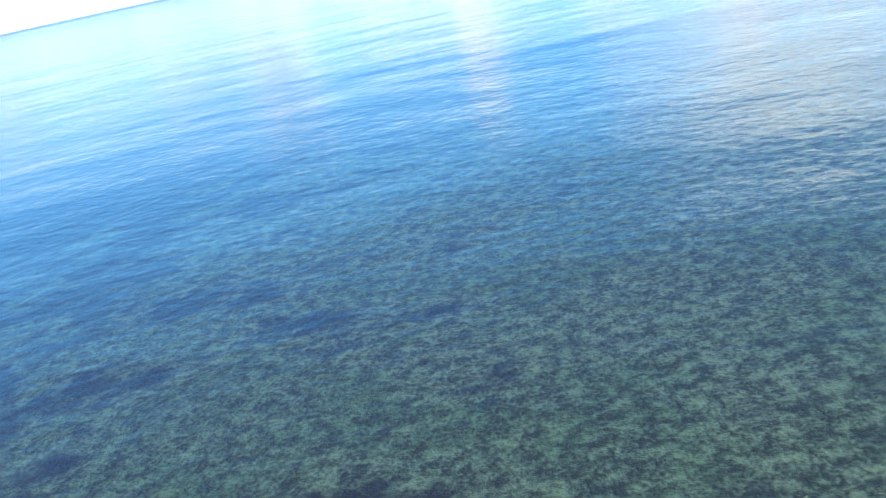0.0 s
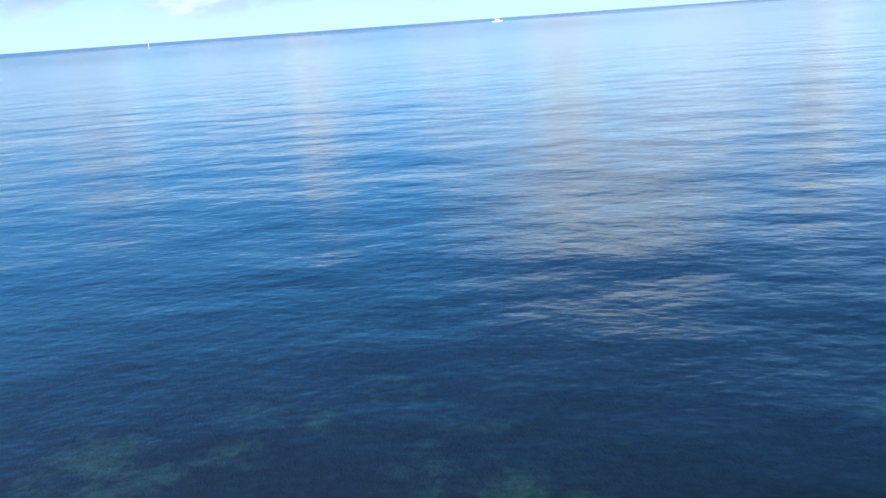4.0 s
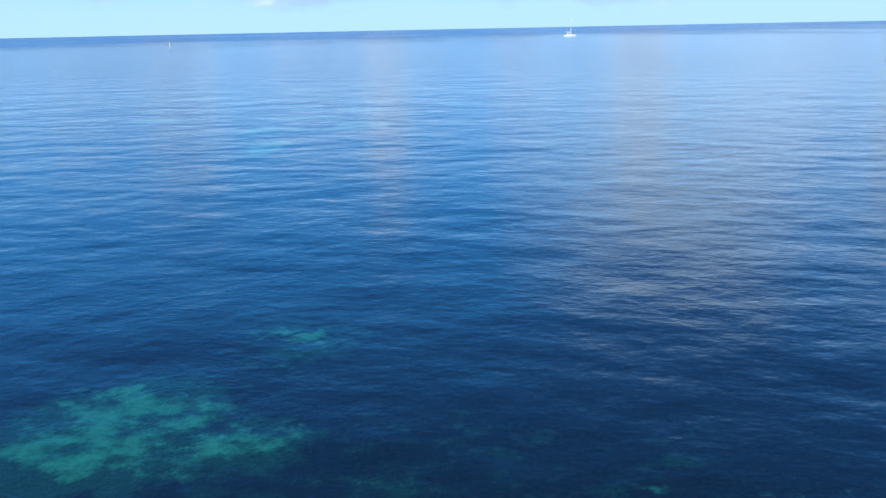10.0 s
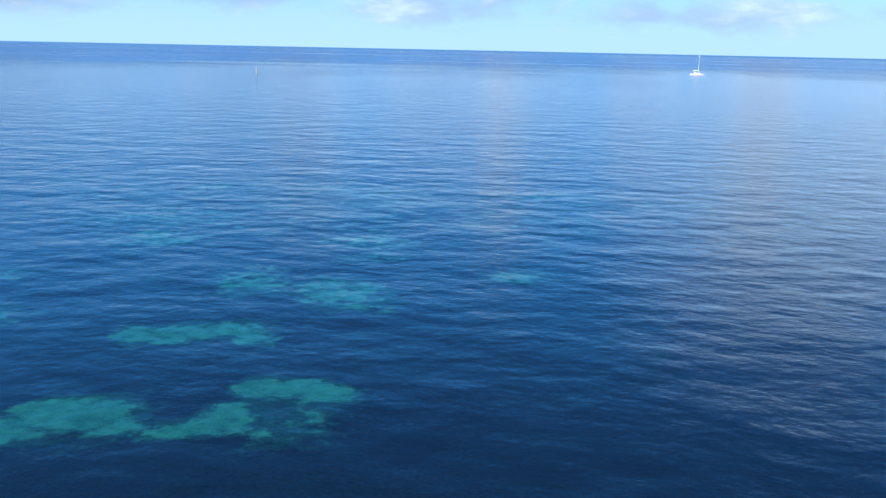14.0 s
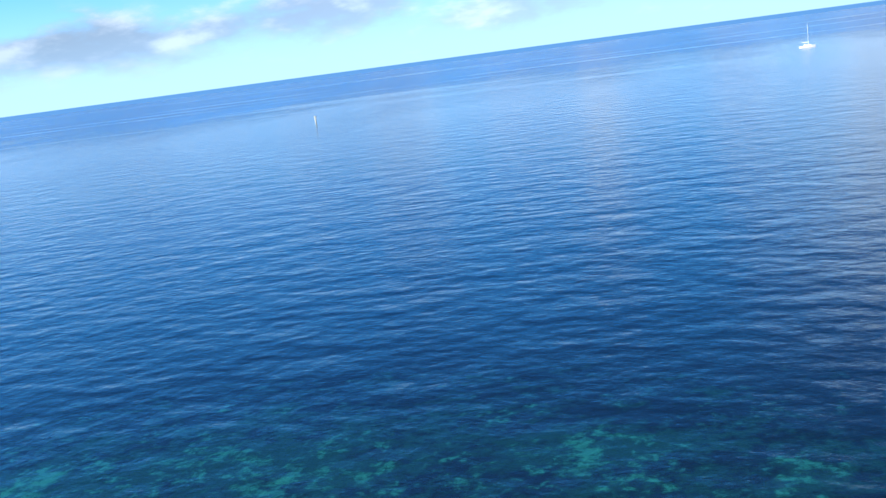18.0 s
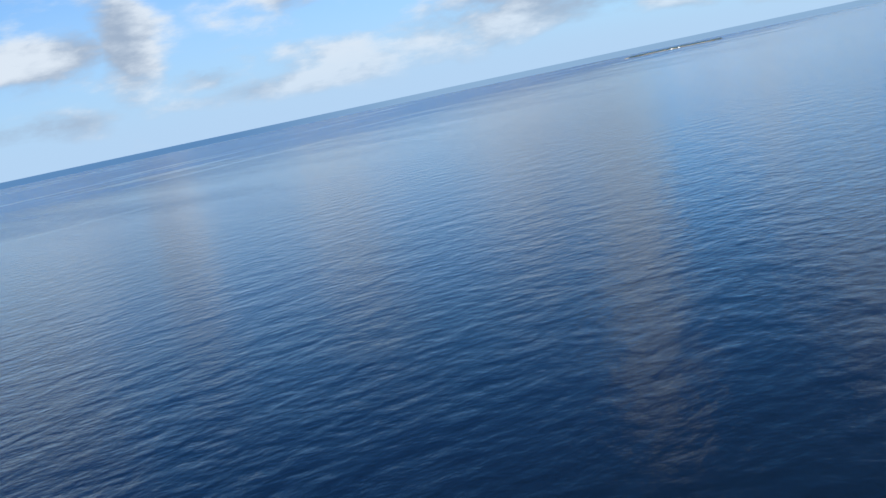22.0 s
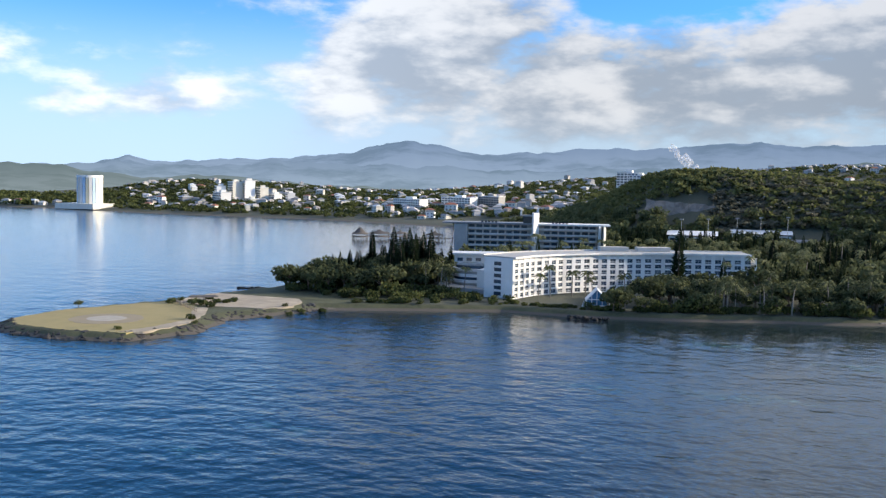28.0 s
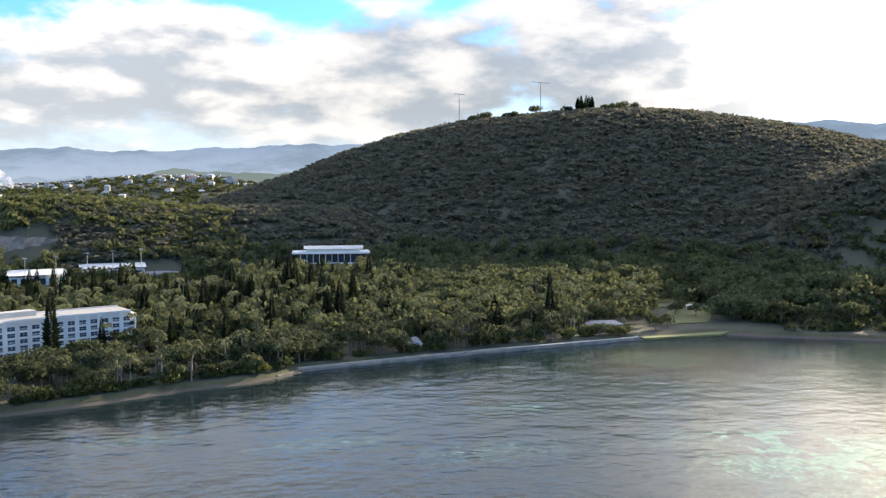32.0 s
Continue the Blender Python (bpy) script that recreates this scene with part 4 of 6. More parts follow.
part("stair_tower", Shape().prism([wall_point(*q) for q in ((mid - 1.2, -6), (mid - 1.2, 5.0), (mid - .4, 5.0), (mid + 2.4, .4), (mid + 2.4, -6))], 2, 30.5), WHITE, back, "sunlit white stair tower")
part("tower_fin", slab(Shape(), A, d, o, mid + 1.2, mid + 2.1, -1.5, 1.0, 30.5, 33.0), WHITE, back)
part("tower_fin", slab(Shape(), A, d, o, mid - 7.5, mid - 6.7, -4, 0, 29.0, 32.4), WHITE, back)
part("tower_deck", slab(Shape(), A, d, o, mid - 7.4, mid + 1.2, -6, .2, 28.6, 29.3), GREYWALL, back)
part("lift_room", slab(Shape(), A, d, o, mid - 6, mid - 1.2, -6, -1, 24.95, 28.6), DARK, back)
for s0 in (n - 3.6, n - 1.2):
    part("end_fin", Shape().prism([wall_point(*q) for q in ((s0, -3), (s0, 2.4), (s0 + .3, 2.4), (s0 + 1.5, .4), (s0 + 1.5, -3))], 2, 24.1), WHITE if s0 < n - 2 else CREAM, back, "tall white end fin")
for s0 in (mid - 28, mid + 9):
    for i in range(5):
        part("sign_bar", slab(Shape(), A, d, o, s0 + i * 1.8, s0 + i * 1.8 + 1.2, .2, .4, 25.05, 26.1), DARK, back)

# ---- glass chapel on the shore ----
chapel = thing("chapel", (264.5, -27, 0), 14, "white A-frame chapel with a glazed gable front", "chapel")
W2, ZB, ZA, DP = 3.7, 2.6, 8.6, 9.0
for sgn in (-1, 1):
    s = Shape()
    e = (W2 * sgn, ZB + 2.2)
    for y0, y1 in ((-DP, .5),):
        s.add([(0, y0, ZA), (e[0] * 1.12, y0, e[1] - .5), (e[0] * 1.12, y1, e[1] - .5), (0, y1, ZA),
               (0, y0, ZA - .28), (e[0] * 1.10, y0, e[1] - .8), (e[0] * 1.10, y1, e[1] - .8), (0, y1, ZA - .28)],
              [(0, 1, 2, 3), (7, 6, 5, 4), (0, 4, 5, 1), (3, 2, 6, 7), (1, 5, 6, 2)])
    part("roof_slope", s, WHITE, chapel)
    part("side_wall", Shape().box(sgn * W2 - .15, -DP, 1.2, sgn * W2 + .15, 0, ZB + 2.2), WHITE, chapel)
    part("flank_wing", Shape().add([(sgn * (W2 + .2), -.2, ZB - 1), (sgn * (W2 + 2.0), -.2, ZB - 1), (sgn * (W2 + .9), -.2, ZB + 1.8), (sgn * (W2 + .2), .2, ZB - 1), (sgn * (W2 + 2.0), .2, ZB - 1), (sgn * (W2 + .9), .2, ZB + 1.8)],
                                   [(0, 1, 2), (5, 4, 3), (0, 3, 4, 1), (1, 4, 5, 2), (2, 5, 3, 0)]), WHITE, chapel)
part("glazing", Shape().add([(-W2, -.2, ZB), (W2, -.2, ZB), (W2, -.2, ZB + 2.2), (0, -.2, ZA - .4), (-W2, -.2, ZB + 2.2)], [(0, 1, 2, 3, 4)]), BLUEGLASS, chapel)
for x in (-W2, -1.9, 0, 1.9, W2):
    part("mullion", Shape().box(x - .13, -.2, ZB - .8, x + .13, .12, ZB + 2.2 + max(0, (1 - abs(x) / W2)) * 3.4), WHITE, chapel)
for z in (ZB - .1, ZB + 2.1):
    part("transom", Shape().box(-W2, -.2, z, W2, .13, z + .26), WHITE, chapel)
part("plinth", Shape().box(-W2 - 1, -DP, .4, W2 + 1, 1.2, ZB - .12), STONE, chapel)
part("finial", Shape().tube((0, 0, ZA), (0, 0, ZA + 1.5), .07, .03), WHITE, chapel)


# ---- plainer buildings ----
def shed(name, a, b, deep, z0, h, label, roof=ROOFWHITE):
    """Low shed with a curved metal roof and a band of openings."""
    top = thing(name, label=label, category="shed")
    d, o, n = facade_frame(a, b)
    part("wall", slab(Shape(), a, d, o, 0, n, -deep, 0, z0 - 4, z0 + h), WHITE, top)
    s = Shape()
    steps = 7
    for i in range(steps + 1):
        t = i / steps
        q, z = 1.2 - (deep + 2.4) * t, z0 + h + math.sin(math.pi * (.1 + .8 * t)) * deep * .16
        for e in (-1, n + 1):
            s.v.append((a[0] + d.x * e + o.x * q, a[1] + d.y * e + o.y * q, z))
    s.n = len(s.v)
    s.f = [(2 * i, 2 * i + 1, 2 * i + 3, 2 * i + 2) for i in range(steps)]
    part("roof", s, roof, top, smooth=True)
    for i in range(max(2, int(n / 5))):
        part("opening", slab(Shape(), a, d, o, 1 + i * 5, 4.2 + i * 5, -.3, .03, z0 + .3, z0 + h - .8), DARK, top)
    return top


shed("sports_hall", (281.5, -311), (252, -314), 22, 8.8, 4.8, "white sports hall with a pale curved roof", HALLROOF)
shed("sports_hall", (244, -328), (208, -331), 20, 11.0, 4.2, "white hall with an open front and pale roof", HALLROOF)
shed("annexe_shed", (209, -322), (188, -330), 12, 9.0, 2.6, "low white shed half hidden by trees", ROOFGREY)
wb = thing("terrace_building", label="white building with stacked curved roofs and a glazed front", category="building")
a, b = (119, -307.6), (78.2, -299.6)
d, o, n = facade_frame(a, b)
zb = ground_z(98, -308) - .3
part("wall", slab(Shape(), a, d, o, 2, n - 2, -16, -2, zb - 5, zb + 5.4), GLASS, wb)
part("terrace", slab(Shape(), a, d, o, -1, n, -17, 1.5, zb - 1.2, zb - .2), WHITE, wb)
part("base_wall", slab(Shape(), a, d, o, 1, n - 3, -15, .6, zb - 7, zb - 1.2), GREYWALL, wb)
part("roof", slab(Shape(), a, d, o, -3, n + 3, -18, 2.2, zb + 5.4, zb + 6.5), WHITE, wb)
part("upper_wall", slab(Shape(), a, d, o, 6, n - 3, -14, -3, zb + 6.5, zb + 8.2), CREAM, wb)
s = Shape()
for i in range(9):
    q, z = -1.5 - 14 * i / 8, zb + 8.2 + 1.7 * math.sin(math.pi * i / 8)
    for e in (4, n - 1):
        s.v.append((a[0] + d.x * e + o.x * q, a[1] + d.y * e + o.y * q, z))
s.f = [(2 * i, 2 * i + 1, 2 * i + 3, 2 * i + 2) for i in range(8)]
part("upper_roof", s, ROOFWHITE, wb, smooth=True)
for i in range(9):
    part("column", slab(Shape(), a, d, o, 2 + i * 3.8, 2.4 + i * 3.8, -1.4, -1.0, zb - .2, zb + 5.4), WHITE, wb)


def cottage(x, y, wide, deep, h, turn, wall, roof, label, pitch=.5, z=None):
    """Small house: walls, hipped roof, door, windows."""
    z = ground_z(x, y) if z is None else z
    t = thing("cottage", (x, y, z), turn, label, "house", "houses of the town")
    part("wall", Shape().box(-wide / 2, -deep / 2, -3, wide / 2, deep / 2, h), wall, t)
    e, k = .6, min(wide, deep) * .5 * pitch
    rx = max(wide / 2 - deep * .4, .3)
    s = Shape().add([(-wide / 2 - e, -deep / 2 - e, h), (wide / 2 + e, -deep / 2 - e, h), (wide / 2 + e, deep / 2 + e, h), (-wide / 2 - e, deep / 2 + e, h), (-rx, 0, h + k), (rx, 0, h + k)],
                    [(0, 1, 5, 4), (1, 2, 5), (2, 3, 4, 5), (3, 0, 4), (3, 2, 1, 0)])
    part("roof", s, roof, t)
    for i in range(max(2, int(wide / 4))):
        q = -wide / 2 + (i + .5) * wide / max(2, int(wide / 4))
        for f in range(max(1, int(h / 2.9))):
            part("window", Shape().box(q - .8, deep / 2 - .1, .9 + f * 2.9, q + .8, deep / 2 + .05, 2.2 + f * 2.9), GLASS, t)
    return t


def block(x, y, wide, deep, h, turn, wall, label, bays, floors, z=None, roof=ROOFWHITE, band=True):
    """Flat-roofed apartment block with storeys of windows on its seaward side."""
    z = ground_z(x, y) if z is None else z
    t = thing("apartment_block", (x, y, z), turn, label, "apartment building", "blocks round the bay")
    part("wall", Shape().box(-wide / 2, -deep / 2, -4, wide / 2, deep / 2, h), wall, t)
    part("roof", Shape().box(-wide / 2 - .5, -deep / 2 - .5, h + .01, wide / 2 + .5, deep / 2 + .5, h + .7), roof, t)
    part("roof_room", Shape().box(-wide * .15, -deep * .3, h + .7, wide * .12, deep * .2, h + 3.2), wall, t)
    pitch, rise = wide / bays, h / floors
    pane = Shape().box(-pitch * .33, deep / 2 - .2, rise * .25, pitch * .33, deep / 2 + .06, rise * .8).mesh("window")
    for f in range(floors):
        if band:
            part("balcony_band", Shape().box(-wide / 2 + .2, deep / 2 + .01, f * rise - .1, wide / 2 - .2, deep / 2 + 1.1, f * rise + .75), wall, t)
        for i in range(bays):
            part("window", pane, GLASS, t, at=(-wide / 2 + (i + .5) * pitch, 0, f * rise))
    return t


# the round striped tower across the bay
tower = thing("round_tower", (1082, -682, 3), 0, "round white hotel tower striped with coloured bands", "hotel tower")
def circle(r, n=40):
    return [(r * math.cos(2 * math.pi * i / n), r * math.sin(2 * math.pi * i / n)) for i in range(n)]
part("core", Shape().prism(circle(14.5), -2, 38), GREYWALL, tower)
for f in range(15):
    part("balcony_ring", Shape().prism(circle(15.4), f * 2.5 + 1, f * 2.5 + 1.7), WHITE, tower)
for i in range(24):
    t = 2 * math.pi * i / 24
    part("rib", Shape().box(14.3, -1.85, 0, 16.2, 1.85, 38.5, t), (WHITE, SKYBLUE, SIGNYELLOW, WHITE, SKYBLUE, CREAM)[i % 6], tower)
part("crown", Shape().prism(circle(16.6), 38.5, 41.5), WHITE, tower)
part("podium", Shape().box(-28, -14, -2, 34, 26, 5), CREAM, tower)

for (x, y, wide, deep, h, wall, bays, floors) in ((952, -786, 16, 12, 30, WHITE, 5, 9), (936, -798, 18, 14, 36, CREAM, 5, 11), (920, -806, 14, 14, 38, WHITE, 4, 12), (905, -817, 14, 12, 29, CREAM, 4, 9),
                                                  (890, -826, 16, 12, 20, WHITE, 5, 6), (938, -770, 34, 14, 22, WHITE, 9, 7), (905, -790, 30, 12, 14, CREAM, 8, 5), (858, -812, 12, 10, 22, WHITE, 3, 7),
                                                  (990, -760, 26, 12, 15, GREYWALL, 7, 5), (1020, -742, 22, 12, 11, WHITE, 6, 4)):
    block(x, y, wide, deep, h, -38 + rand(-8, 8), wall, "white seafront apartment block across the bay", bays, floors, z=3)
block(655, -752, 46, 14, 14, -22, WHITE, "long white apartment block above the bay", 12, 5, z=9)
block(600, -775, 44, 14, 17, -18, WHITE, "white apartment block with dark window bands", 10, 6, z=9, roof=ROOFWHITE)
block(563, -787, 30, 14, 19, -16, GREYWALL, "grey apartment block beside a white one", 8, 7, z=9)
block(400, -800, 26, 12, 15, -8, WHITE, "white building on the ridge", 6, 5, z=44)
block(383, -776, 22, 12, 11, -8, WHITE, "white villa block on the ridge crest", 5, 4, z=45)
block(98, -1917, 12, 12, 23, 0, WHITE, "far white tower block", 3, 8, z=42)
block(34, -1912, 18, 14, 26, 0, WHITE, "far white tower block beside another", 4, 9, z=54)
for i in range(5):
    block(330 + i * 14 + rand(-4, 4), -785 - rand(0, 50), 10 + rand(0, 6), 9, 8 + rand(0, 5), rand(-30, 30), WHITE, "white hilltop apartment building", 3, 3, z=44)
ROOFS = (TERRACOTTA, ROOFGREY, ROOFWHITE, ROOFWHITE, ROOFGREY)
made = 0
while made < 260:
    az, r = rand(141, 187), 1000 + 900 * rand() ** 1.7
    x, y = PIVOT[0] + r * math.sin(radians(az)), PIVOT[1] + r * math.cos(radians(az))
    zg = float(coast_distance(np.array([x]), np.array([y]))[0])
    if zg < 40:
        continue
    k = rand(.65, 1.25)
    cottage(x, y, 11 * k, 8 * k, 3.2 * (1 + (rand() > .55) + (rand() > .85)), rand(-50, 20), (WHITE, CREAM, CONCRETE)[int(rand(0, 3))], ROOFS[int(rand(0, 5))],
            "pale house among trees on the town hillside", .5)
    made += 1
for i in range(34):
    t = i / 33
    x = 1150 + t * 480
    cottage(x, float(np.interp(x, [1137, 1277, 1391, 1527, 1640], [-690, -655, -636, -624, -622])) - rand(14, 34), rand(9, 18), 8, 3.2 + 2.6 * (rand() > .6), rand(-20, 20), (CREAM, GREYWALL)[i % 2], ROOFS[i % 5], "pale house on the far point among trees", .5, z=3)
for i in range(22):
    cottage(1000 - i * 20 + rand(-6, 6), -690 - rand(0, 25), rand(9, 16), 8, 3.4 + 2.8 * (rand() > .5), rand(-30, 10), (WHITE, CREAM)[i % 2], ROOFS[(i * 3) % 5], "low seafront building behind the bay beach", .5, z=3.2)
# houses by the near shore
cottage(114.3, -70.5, 4.6, 4, 2.6, -6, CREAM, ROOFGREY, "small white gabled hut behind the sea wall", 1.3)
cottage(23, -92, 15, 6, 2.8, -8, GREYWALL, ROOFGREY, "long low grey house behind the quay", .5)
cottage(112, -138, 10, 7, 3.4, 20, CREAM, TERRACOTTA, "house with a red tiled roof among palms", .7)
kiosk = cottage(-44, -129, 3.2, 3, 2.6, 10, WHITE, ROOFWHITE, "small bright white kiosk on the lawn", .5)
cottage(150, -330, 14, 9, 4, -10, GREYWALL, ROOFGREY, "grey house among the trees", .5)

# ---- thatched huts on piles over the bay ----
for (x, y, r, top_z, lab) in ((521, -349, 7.2, 9.6, "tall thatched pavilion on timber piles"), (511, -363, 9.5, 7.6, "wide thatched pavilion on timber piles"), (497, -371, 7.0, 7.2, "thatched pavilion on timber piles beside the walkway"), (468, -371, 8.0, 7.4, "thatched pavilion near the shore end")):
    hut = thing("pile_hut", (x, y, 0), 0, lab, "pavilion", "huts of the pier")
    for i in range(10):
        t = 2 * math.pi * i / 10
        part("support_post", Shape().tube((r * .8 * math.cos(t), r * .8 * math.sin(t), -1.6), (r * .8 * math.cos(t), r * .8 * math.sin(t), 5.0), .25, .22), TIMBER, hut)
    part("deck", Shape().prism(circle(r * .95, 16), 1.9, 2.3), TIMBER, hut)
    s = Shape()
    prof = ((r, 4.4), (r * .62, 5.6), (r * .3, top_z - 1.3), (.15, top_z))
    for q, z in prof:
        s.v += [(q * math.cos(2 * math.pi * i / 16), q * math.sin(2 * math.pi * i / 16), z) for i in range(16)]
    s.f = [(j * 16 + i, j * 16 + (i + 1) % 16, j * 16 + 16 + (i + 1) % 16, j * 16 + 16 + i) for j in range(3) for i in range(16)]
    part("thatch", s, THATCH, hut)
    part("finial", Shape().tube((0, 0, top_z - .2), (0, 0, top_z + 1.6), .12, .04), TIMBER, hut)
pier = thing("pier_walkway", label="timber walkway on piles from the bay shore", category="pier")
part("deck", Shape().box(0, -1.3, 1.9, 125, 1.3, 2.2, radians(192), (505, -366)), TIMBER, pier)
for i in range(22):
    for q in (-1.1, 1.1):
        c = (505 + (i * 5.6 + .5) * math.cos(radians(192)) - q * math.sin(radians(192)), -366 + (i * 5.6 + .5) * math.sin(radians(192)) + q * math.cos(radians(192)))
        part("support_post", Shape().tube((*c, -1.5), (*c, 3.1), .18, .16, 5), TIMBER, pier)



# ---- trees ----
def leaf_cards(s, centre, radii, count, size, r):
    """Small leaf sprays scattered through a lumpy crown, thickest near its skin."""
    for _ in range(count):
        q = r.normal(size=3)
        q /= np.linalg.norm(q) + 1e-9
        k = .55 + .45 * r.random_sample() ** .5
        c = np.array(centre) + q * k * np.array(radii)
        u = r.normal(size=3)
        u /= np.linalg.norm(u)
        v = np.cross(u, q + .3 * r.normal(size=3))
        v /= np.linalg.norm(v) + 1e-9
        w = size * r.uniform(.6, 1.3)
        u, v = u * w, v * w * .7
        s.add([c - u, c - v * .8 + u * .2, c + u * .9, c + v], [(0, 1, 2, 3)])


def broadleaf_meshes(seed, high=8.0, wide=4.2, lobes=6, cards=70, size=.58):
    r = np.random.RandomState(seed)
    trunk, crown = Shape(), Shape()
    fork = high * .38
    trunk.tube((0, 0, -.6), (.1, 0, fork), .32, .2, 7)
    for i in range(lobes):
        t = 2 * math.pi * (i + r.uniform(-.3, .3)) / lobes
        rr = wide * r.uniform(.35, .68) * (0 if i == 0 else 1)
        c = (rr * math.cos(t), rr * math.sin(t), high * r.uniform(.58, .8) + (high * .08 if i == 0 else 0))
        trunk.tube((.1, 0, fork * .95), (c[0] * .8, c[1] * .8, c[2] - .4), .16, .05, 5)
        leaf_cards(crown, c, (wide * r.uniform(.38, .55), wide * r.uniform(.38, .55), high * r.uniform(.16, .24)), cards, size, r)
    return trunk.mesh("trunk"), crown.mesh("crown")


def palm_meshes(seed, high=9.0, fronds=19, reach=2.75):
    r = np.random.RandomState(seed)
    trunk, crown = Shape(), Shape()
    lean = r.uniform(-.8, .8, 2)
    pts = [(lean[0] * t * t, lean[1] * t * t, -.5 + (high + .5) * t) for t in np.linspace(0, 1, 6)]
    for i, (a, b) in enumerate(zip(pts[:-1], pts[1:])):
        trunk.tube(a, b, .24 - .02 * i, .22 - .02 * i, 7, i in (0, 4))
    top = np.array(pts[-1])
    for i in range(fronds):
        t = 2 * math.pi * (i + r.uniform(-.3, .3)) / fronds
        rise = r.uniform(-.5, 1.8)
        prev = None
        n = 6
        for j in range(n + 1):
            k = j / n
            q = top + np.array([math.cos(t) * reach * k, math.sin(t) * reach * k, reach * (rise * k - (.55 + .75 * rise) * k * k)])
            side = np.array([-math.sin(t), math.cos(t), 0]) * (.05 + .21 * math.sin(math.pi * min(k * 1.05, 1)))
            drop = np.array([0, 0, -.30 * math.sin(math.pi * min(k, 1)) - .05])
            row = (q - side + drop, q, q + side + drop)
            if prev is not None:
                crown.add([prev[0], prev[1], prev[2], row[0] * .75 + prev[0] * .25, row[1], row[2] * .75 + prev[2] * .25], [(0, 1, 4, 3), (1, 2, 5, 4)])
            prev = row
    return trunk.mesh("trunk"), crown.mesh("crown")


def pine_meshes(seed, high=15.0, wide=1.7):
    """Columnar island pine: short whorled branches all the way up."""
    r = np.random.RandomState(seed)
    trunk, crown = Shape(), Shape()
    trunk.tube((0, 0, -.6), (0, 0, high * .97), .28, .05, 7)
    tiers = int(high * 1.7)
    for j in range(tiers):
        k = j / tiers
        z = high * (.12 + .88 * k)
        reach = wide * (1 - k ** 2.2) * r.uniform(.75, 1.15) + .12
        n = 7
        for i in range(n):
            t = 2 * math.pi * (i + r.uniform(-.3, .3)) / n + j
            c, s_ = math.cos(t), math.sin(t)
            tip = (c * reach, s_ * reach, z + .25 * reach)
            w = .28 * reach + .12
            crown.add([(0, 0, z - .1), (c * reach * .6 - s_ * w, s_ * reach * .6 + c * w, z - .12), tip, (c * reach * .6 + s_ * w, s_ * reach * .6 - c * w, z - .12), (c * reach * .5, s_ * reach * .5, z + .35)],
                      [(0, 1, 4), (1, 2, 4), (2, 3, 4), (3, 0, 4)])
    return trunk.mesh("trunk"), crown.mesh("crown")


def bush_meshes(seed, high=1.8, wide=1.8):
    r = np.random.RandomState(seed)
    trunk, crown = Shape(), Shape()
    for i in range(5):
        t = 2 * math.pi * i / 5
        trunk.tube((0, 0, -.3), (wide * .4 * math.cos(t), wide * .4 * math.sin(t), high * .5), .06, .03, 5)
        leaf_cards(crown, (wide * .4 * math.cos(t), wide * .4 * math.sin(t), high * r.uniform(.45, .62)), (wide * .5, wide * .5, high * .4), 30, .34, r)
    return trunk.mesh("trunk"), crown.mesh("crown")


KIT = {"palm_tree": [palm_meshes(s, h) for s, h in ((1, 8.0), (2, 9.5), (3, 7.0), (4, 10.5), (5, 6.0))],
       "pine_tree": [pine_meshes(s, h, w) for s, h, w in ((11, 15, 2.3), (12, 18, 2.5), (13, 12, 2.0), (14, 9, 1.7))],
       "broadleaf_tree": [broadleaf_meshes(s, h, w) for s, h, w in ((21, 8, 4.4), (22, 9.5, 4.8), (23, 7, 4.0), (24, 6, 4.2), (25, 8.5, 5.2))],
       "bush": [bush_meshes(s, h, w) for s, h, w in ((31, 1.8, 1.9), (32, 2.4, 2.2), (33, 1.3, 1.6))]}
SKIN = {"palm_tree": (PALMBARK, PALM), "pine_tree": (BARK, PINE), "broadleaf_tree": (BARK, LEAF), "bush": (BARK, LEAFB)}
LABEL = {"palm_tree": ("coconut palm with a pale leaning trunk", "palm tree", "palms along the shore"),
         "pine_tree": ("dark narrow columnar island pine", "pine tree", "columnar pines"),
         "broadleaf_tree": ("dense dark green broadleaf tree", "tree", "shore trees"),
         "bush": ("low olive green shrub on sandy ground", "shrub", "shore shrubs")}
taken = []


def plant(kind, x, y, scale=1.0, z=None, pick=None, label="", grow=True):
    z = ground_z(x, y) if z is None else z
    k = int(rand(0, len(KIT[kind]))) if pick is None else pick
    t = thing(kind, (x, y, z - .15), rand(0, 360), label or LABEL[kind][0], LABEL[kind][1], LABEL[kind][2])
    scale *= {"palm_tree": 1.25, "pine_tree": 1.35, "broadleaf_tree": 1.45, "bush": 1.0}[kind] if grow else 1.0
    t.scale = (scale * rand(.92, 1.08), scale * rand(.92, 1.08), scale)
    part("trunk", KIT[kind][k][0], SKIN[kind][0], t)
    part("crown", KIT[kind][k][1], SKIN[kind][1], t)
    taken.append((x, y))
    return t


